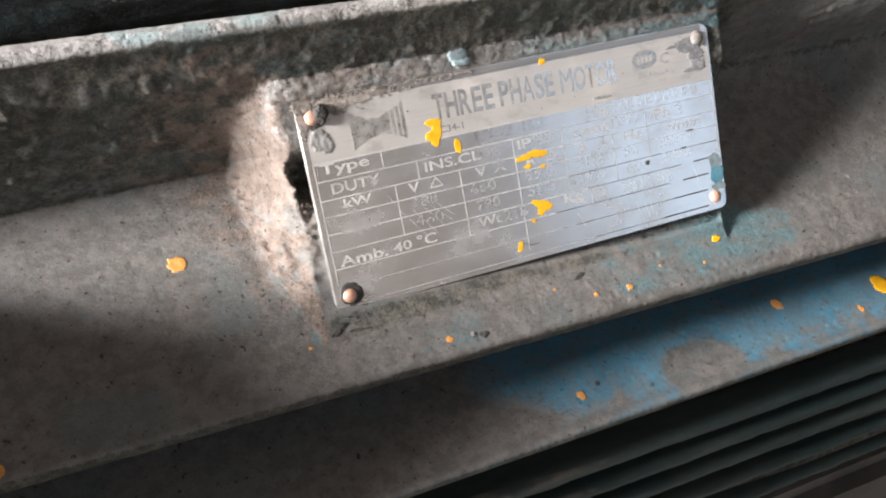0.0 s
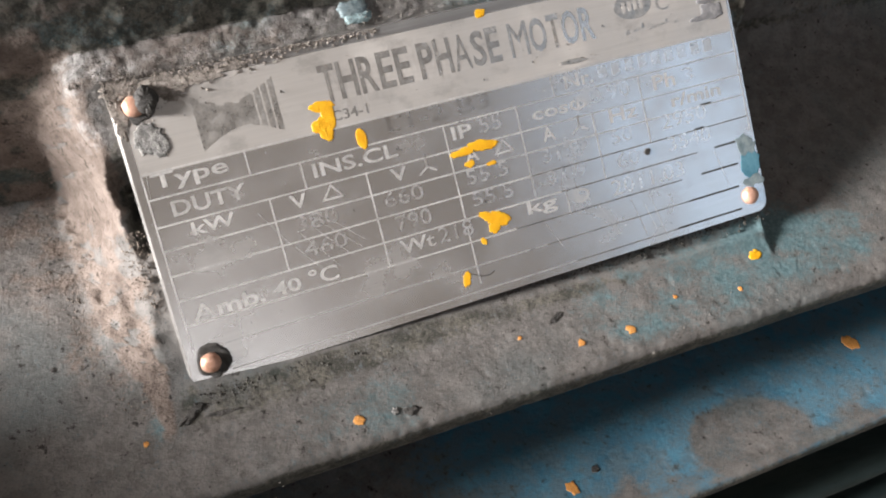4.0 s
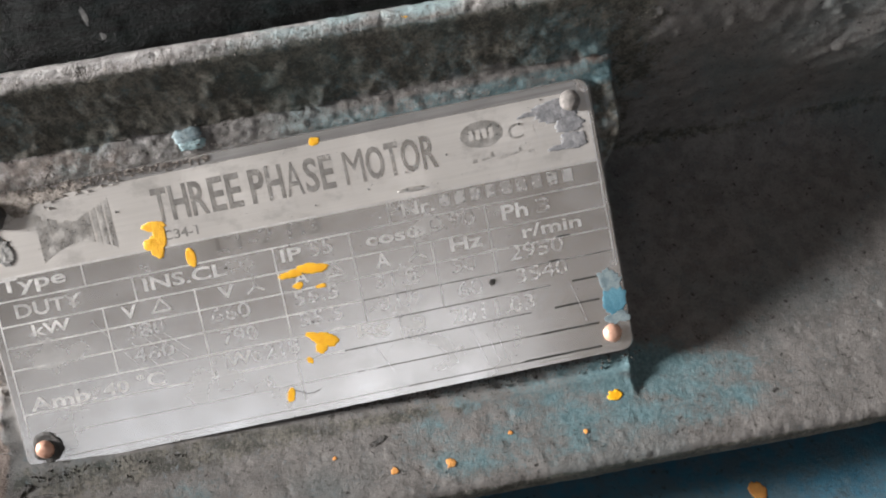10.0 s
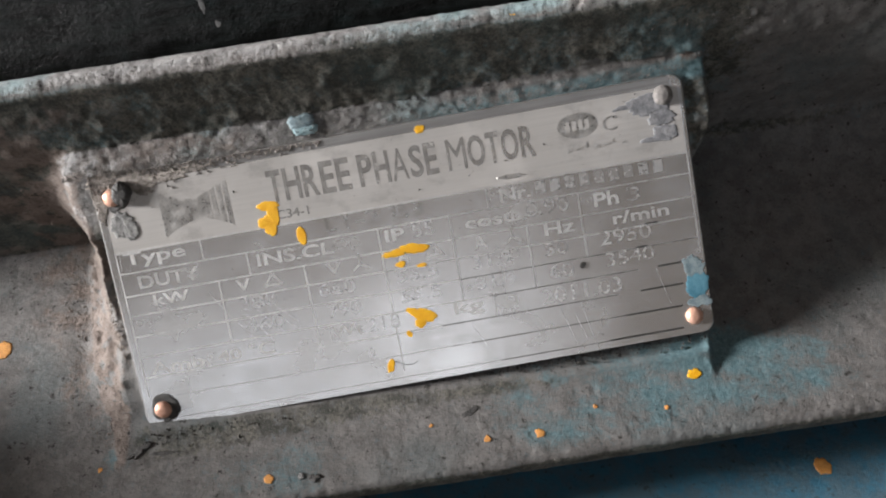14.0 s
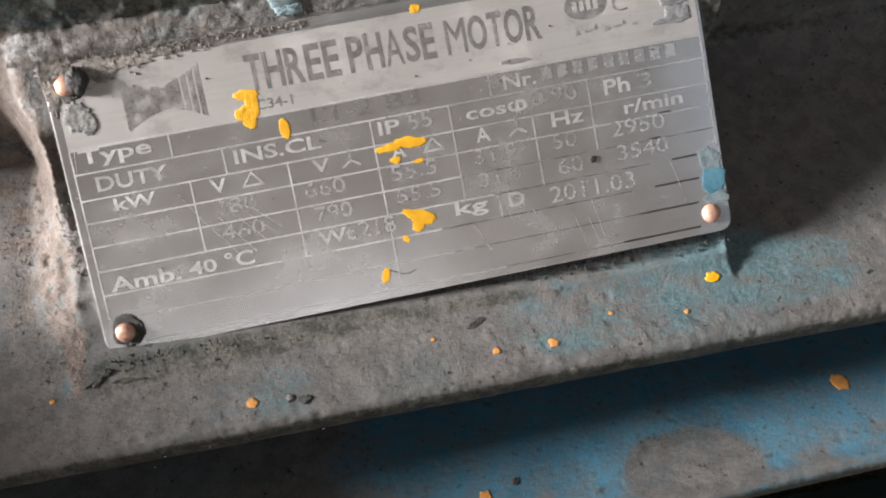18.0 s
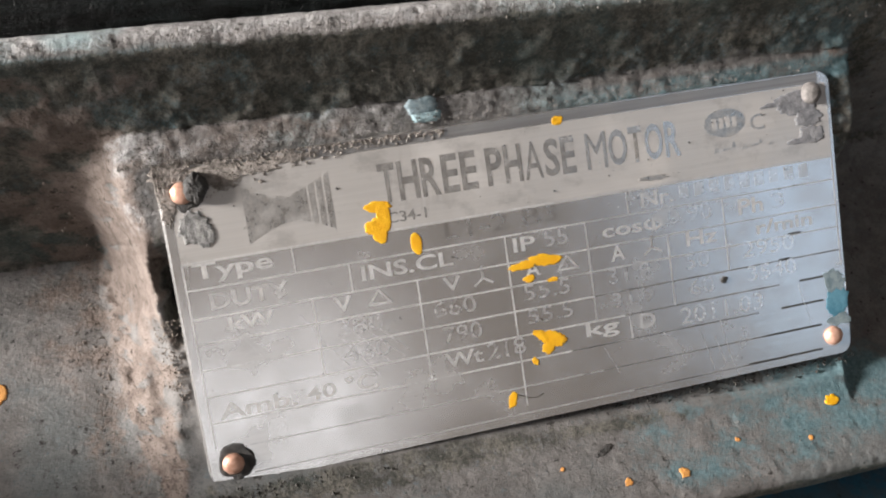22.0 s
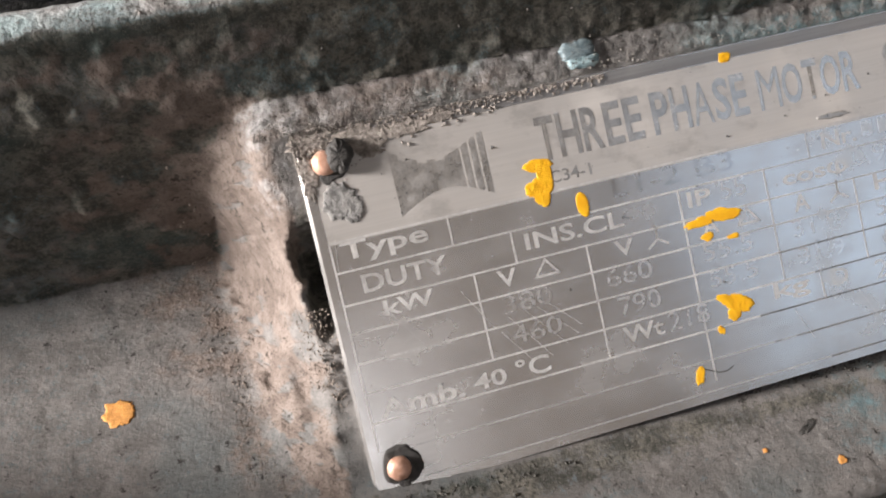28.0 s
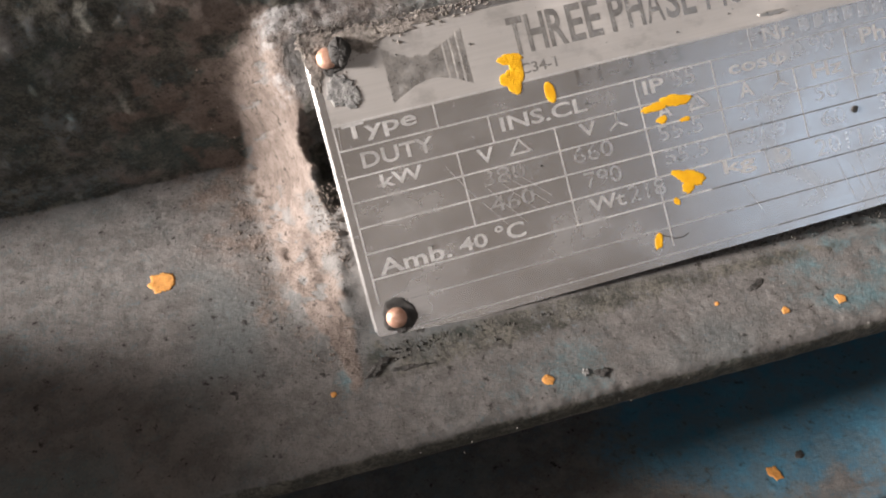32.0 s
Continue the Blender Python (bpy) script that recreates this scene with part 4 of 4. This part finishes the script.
blob("paint_patch", DULL_TEAL, plate, at_plate, 153.2, 7.4 + T, 2.9, 1.6, 25, 0.018, 0.26, 14, 0.0, "faded teal paint smear", 0.4)
for u, v, ru, rv, seed in ((147.4, 61.4, 5.4, 2.9, 29), (142.6, 61.6, 4.4, 0.7, 30), (150.2, 57.6, 3.4, 2.0, 31), (150.6, 53.4, 3.4, 2.1, 32), (146.4, 52.2, 2.6, 0.7, 33)):
    blob("residue", PURPLE, plate, at_plate, u, v + T, ru, rv, seed, 0.04 + 0.006 * (seed - 28), 0.17, 12, 0.04, "dark dried residue", 0.5)
for u, v, ru, rv, seed in ((4.0, 68.0, 4.6, 2.2, 201), (12.5, 67.2, 5.2, 2.0, 202), (20.0, 67.0, 4.6, 1.6, 203), (27.5, 67.6, 4.4, 1.0, 204), (1.6, 62.0, 1.5, 4.4, 205), (14.5, 64.4, 3.2, 1.4, 206)):
    blob("caked_dust", CAKE, plate, at_plate, u, v, ru, rv, seed, 0.16, 0.30, 14, 0.0, "grey-brown caked dust")
for u, v, ru, rv, seed in ((6.2, 54.6, 3.5, 3.3, 37), (8.0, 53.0, 2.2, 2.6, 38)):
    blob("residue", RESIDUE, plate, at_plate, u, v + T, ru, rv, seed, 0.20, 0.16, 14, 0.3, "grey lumpy dried residue")
blob("smudge", MARK, plate, at_plate, 108.8, 49.3 + T, 3.4, 0.6, 41, 0.08, 0.25, 6, 0.0)
blob("speck", GUNK_OR_SHADE, plate, at_plate, 123.6, 22.5 + T, 0.9, 0.8, 43, 0.3, 0.25, 5)


def rivet(u, v, mat, seed, gunk=True, label="worn copper rivet"):
    root = part("rivet", dome(u, v, 2.35 if seed < 4 else 2.6, 1.7, seed), mat, plate, label, smooth=True)
    if seed == 1:
        # black lump of grease, drawn large enough to take in the cast shadow
        blob("grease_lump_and_shadow", GUNK_OR_SHADE, root, at_plate, u + 2.9, v + 0.8, 2.5, 3.3, 171, 1.9, 0.11, 4)
    if gunk:
        blob("grease_ring", GUNK_OR_SHADE, root, at_plate, u + 0.6, v + 0.1, 3.9, 4.0, seed + 50, 0.12, 0.09, 7)


def dome(u, v, r, high, seed):
    bm = bmesh.new()
    rng = random.Random(seed)
    rings = []
    for a in (0, 12, 30, 50, 70):
        ring = []
        for n in range(28):
            b = 2 * math.pi * n / 28
            rr = r * math.cos(radians(a)) * rng.uniform(0.97, 1.03)
            ring.append(bm.verts.new(at_plate(u + rr * math.cos(b), v + rr * math.sin(b), high / 1000 * math.sin(radians(a)) ** 0.8 if a else -0.0002)))
        rings.append(ring)
    for a, b in zip(rings, rings[1:]):
        for n in range(28):
            bm.faces.new((a[n], a[(n + 1) % 28], b[(n + 1) % 28], b[n]))
    bm.faces.new(rings[-1])
    bmesh.ops.recalc_face_normals(bm, faces=bm.faces)
    return bm


rivet(5.0, 62.2 + T, COPPER, 1)
rivet(5.4, 3.6 + T, COPPER, 2)
rivet(151.2, 3.6 + T, COPPER, 3, gunk=False)
rivet(151.0, 63.0 + T, GREY_RIVET, 4, gunk=False, label="rivet under grey dust")


for u0, v0, u1, v1 in ((116.3, 11.8, 118.9, 1.8), (121.7, 13.0, 123.8, 2.2), (119.9, 9.5, 122.0, 2.4), (107.0, 13.0, 111.5, 4.0),
                       (143.0, 18.0, 145.5, 8.0), (92.0, 12.0, 95.0, 5.5), (3.6, 48.0, 3.0, 42.0), (30.5, 66.0, 33.0, 69.0),
                       (32.5, 26.0, 39.5, 16.5), (35.5, 27.0, 43.0, 18.0), (38.5, 26.5, 45.5, 19.5), (30.5, 23.5, 35.5, 16.5), (41.0, 26.5, 46.5, 21.0), (9.5, 34.0, 15.5, 25.0), (24.5, 33.0, 29.5, 24.5)):
    stroke([(u0, v0), (u1, v1)], 0.10, "scratch")


stroke([(69.3, 5.7), (70.8, 5.0), (72.6, 4.1), (74.4, 3.9), (75.8, 4.5)], 0.22, "hair", GUNK_OR_SHADE)


# ---- paint splashes on the frame ----
def at_lower(u, v, lift=0.0):
    """Millimetres in x and z, on the lower face of the frame."""
    x, z = u / 1000, v / 1000
    y, boss, k = lower_face(x, z), BOSS_Y + 4.5 * max(x - 0.2220, 0) + 2.5 * max(0.0600 - x, 0), 0.0035
    h = min(max(0.5 + 0.5 * (y - boss) / k, 0), 1)
    y = min(y, y * (1 - h) + boss * h - k * h * (1 - h))
    return Vector((x, y - lift * 0.79 - 0.00012, z + lift * 0.61))


def at_blue(u, v, lift=0.0):
    z = v / 1000
    return Vector((u / 1000, blue_face(u / 1000, z) - lift * 0.62 - 0.0002, z + lift * 0.78))


def at_tip(u, v, lift=0.0):
    return Vector((u / 1000, 0.2603 - lift, v / 1000))


for u, v, r, seed, mat in ((22.4, 444.9, 2.9, 61, RUST_ORANGE), (215.2, 408.6, 1.7, 62, ORANGE), (171.2, 402.5, 1.2, 63, RUST_ORANGE), (157.2, 403.5, 0.9, 64, RUST_ORANGE),
                           (99.0, 404.4, 1.2, 65, RUST_ORANGE), (-38.0, 407.6, 1.8, 66, RUST_ORANGE), (187.1, 405.8, 0.55, 67, RUST_ORANGE), (205.8, 402.5, 0.6, 68, RUST_ORANGE),
                           (142.9, 408.7, 0.5, 69, RUST_ORANGE), (54.3, 413.3, 0.6, 70, RUST_ORANGE)):
    blob("paint_splash", mat, motor, at_lower, u, v, r, r * 0.8, seed, 0.11, 0.20, 6, 0, "orange paint splash")


def at_shell(u, v, lift=0.0):
    z = v / 1000
    return Vector((u / 1000, 0.2940 - 0.3585 * (z - 0.520) - lift, z))


for u, v, seed in ((101.0, 530.0, 301), (23.0, 531.0, 302), (104.0, 524.5, 303)):
    blob("dust_streak", STREAK, motor, at_shell, u, v, 0.7, 2.2 if seed < 303 else 0.9, seed, 0.05, 0.3, 8, 0.12, "pale dried drip")


def at_boss(u, v, lift=0.0):
    return Vector((u / 1000, BOSS_Y - 0.0004 - lift, v / 1000))


blob("paint_patch", DULL_TEAL, motor, at_boss, 124.4, 493.9, 3.3, 2.0, 91, 0.8, 0.14, 9, 0.0, "faded teal paint patch", 0.7)
blob("paint_patch", TAB, motor, at_boss, 124.8, 491.5, 3.2, 1.2, 92, 0.8, 0.16, 8, 0.0, "pale teal paint patch", 0.8)
blob("chip_or_shade", GUNK_OR_SHADE, motor, at_lower, 154.0, 410.2, 2.4, 0.6, 93, 0.10, 0.3, 6, 0.3)
blob("chip_or_shade", GUNK_OR_SHADE, motor, at_lower, 64.6, 415.6, 2.6, 0.8, 94, 0.35, 0.40, 9, 0.45)
blob("chip_or_shade", GUNK_OR_SHADE, motor, at_lower, 66.6, 416.6, 1.3, 0.7, 98, 0.40, 0.40, 9, 0.2)
# long black sliver that paints the shade in a crevice
blob("chip_or_shade", GUNK_OR_SHADE, motor, at_lower, 71.5, 414.2, 4.6, 0.35, 99, 0.12, 0.45, 12, -0.10)
blob("chip_or_shade", GUNK_OR_SHADE, motor, at_lower, 110.8, 402.9, 1.7, 0.7, 95, 0.25, 0.35, 8, 0.1)
blob("chip_or_shade", RESIDUE, motor, at_lower, 107.5, 403.6, 0.8, 0.6, 100, 0.25, 0.3, 6, 0.1)
blob("chip_or_shade", GUNK_OR_SHADE, motor, at_blue, 157.0, 366.8, 1.2, 0.6, 96, 0.10, 0.3, 6, 0.1)
blob("chip_or_shade", GUNK_OR_SHADE, motor, at_lower, 39.0, 431.8, 0.6, 0.5, 97, 0.10, 0.2, 5)
for u, v, r, seed in ((148.6, 365.4, 1.5, 71), (252.0, 369.0, 2.2, 72), (306.5, 363.4, 4.2, 73), (287.0, 359.8, 1.2, 74)):
    blob("paint_splash", RUST_ORANGE if seed != 73 else ORANGE, motor, at_blue, u, v, r, r * 0.8, seed, 0.11, 0.22, 6, 0, "orange paint splash")
blob("paint_splash", ORANGE, motor, at_tip, 181.0, 509.3, 1.3, 0.9, 75, 0.25, 0.3, 6, 0, "orange paint splash")


# ---- loose grit and dust ----
def crumbs(name, label, count, seed, where, small, large, mat=None):
    rng = np.random.default_rng(seed)
    base = np.array([(1, 0, 0), (-1, 0, 0), (0, 1, 0), (0, -1, 0), (0, 0, 1), (0, 0, -1)], float)
    tris = np.array([(0, 2, 4), (2, 1, 4), (1, 3, 4), (3, 0, 4), (2, 0, 5), (1, 2, 5), (3, 1, 5), (0, 3, 5)])
    spots = where(rng, count)
    size = small + (large - small) * rng.random(len(spots)) ** 3
    verts = spots[:, None] + base[None] * size[:, None, None] * rng.uniform(0.5, 1.2, (len(spots), 6, 1))
    faces = tris[None] + 6 * np.arange(len(spots))[:, None, None]
    mesh = bpy.data.meshes.new(name)
    mesh.from_pydata(verts.reshape(-1, 3).tolist(), [], faces.reshape(-1, 3).tolist())
    mesh.materials.append(mat or CRUMB)
    ob = tagged(new(name, mesh), label, "dust", kind="stuff")
    ob.matrix_basis = LEAN
    return ob


def by_boss(rng, n):
    z = rng.uniform(0.418, 0.490, n)
    x = mound_edge(z) + 0.001 - np.abs(rng.normal(0, 0.0050, n))
    frame_y = np.where(z < CREASE[1], lower_face(x, z), CREASE[0] - (z - CREASE[1]) * (CREASE[0] - 0.2722) / (0.4968 - CREASE[1]))
    return np.stack([x, frame_y - 0.0001, z], 1)


def by_fringe(rng, n):
    x = 0.060 + 0.165 * rng.random(n) ** 1.6
    return np.stack([x, BOSS_Y - 0.0012 - 0.0006 * rng.random(n), 0.4893 + np.abs(rng.normal(0, 0.0020, n)) * np.clip((x - 0.057) / 0.010, 0.3, 1)], 1)


def on_lower(rng, n):
    x, z = rng.uniform(-0.05, 0.34, n), rng.uniform(0.396, 0.417, n)
    z = np.where((x < 0.05) | (x > 0.24), rng.uniform(0.396, 0.46, n), z)
    return np.stack([x, lower_face(x, z) - 0.0001, z], 1)


def on_plate(rng, n):
    u, v = rng.uniform(3, 153, n), rng.uniform(2, 68, n)
    return np.stack([PX + u / 1000, np.full(n, PY - 0.00005), PZ + v / 1000], 1)


def on_corner(rng, n):
    u = 62 * rng.random(n) ** 2.3
    v = 70.0 - np.abs(rng.normal(0, 1, n)) * np.interp(u, [0, 10, 18, 40, 62], [3.4, 3.2, 1.9, 1.0, 0.5]) - 0.02 * u
    keep = ((u - 5) ** 2 + (v - 63.7) ** 2 > 7) & (v > 58)
    u, v = u[keep], v[keep]
    return np.stack([PX + u / 1000, np.full(len(u), PY - 0.00008), PZ + v / 1000], 1)


crumbs("dust_crumbs", "grey-brown dust caked on the corner of the nameplate", 3000, 6, on_corner, 0.00008, 0.00042, CAKE)
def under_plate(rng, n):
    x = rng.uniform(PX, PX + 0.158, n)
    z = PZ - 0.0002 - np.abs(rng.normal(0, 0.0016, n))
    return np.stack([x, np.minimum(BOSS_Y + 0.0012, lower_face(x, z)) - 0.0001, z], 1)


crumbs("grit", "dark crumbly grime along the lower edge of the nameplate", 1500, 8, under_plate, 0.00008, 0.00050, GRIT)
crumbs("grit", "tiny dark specks stuck to the nameplate", 140, 4, on_plate, 0.00008, 0.00034, GUNK_OR_SHADE)
def on_ledge(rng, n):
    x, z = rng.uniform(-0.05, 0.34, n), rng.uniform(0.5085, 0.5122, n)
    return np.stack([x, np.full(n, 0.2599), z + drift(x, 0.515)[1]], 1)


crumbs("grit", "pale grit on the edge of the top fin", 900, 5, on_ledge, 0.00006, 0.00030, FUZZ)
crumbs("dust_crumbs", "brown dust crumbs caked beside the nameplate", 1500, 1, by_boss, 0.00008, 0.00040)
crumbs("dust_crumbs", "grey dust crumbs along the top edge of the nameplate", 2600, 2, by_fringe, 0.00006, 0.00028, FUZZ)
crumbs("grit", "fine dark grit scattered on the dusty frame", 800, 3, on_lower, 0.00006, 0.00030, GRIT)
crumbs("grit", "pale grit scattered on the dusty frame", 1600, 9, on_lower, 0.00006, 0.00026, FUZZ)


def on_upper(rng, n):
    x, z = rng.uniform(-0.06, 0.25, n), rng.uniform(0.470, 0.503, n)
    flat = straight(x, z)
    return np.stack([x, CREASE[0] - (flat - CREASE[1]) * (CREASE[0] - 0.2722) / (0.4968 - CREASE[1]) - 0.0003, z], 1)


crumbs("grit", "tiny pale specks stuck to the dark upper face", 1500, 10, on_upper, 0.00006, 0.00028, FUZZ)


def in_cavity(rng, n):
    x, z = rng.normal(0.0632, 0.0020, n), rng.uniform(0.434, 0.457, n)
    return np.stack([x, BOSS_Y + 0.0022 + np.maximum(0.0635 - x, 0) * 1.7, z], 1)


crumbs("dust_crumbs", "grey-brown crumbs under the cavity beside the nameplate", 900, 7, in_cavity, 0.00008, 0.00036)
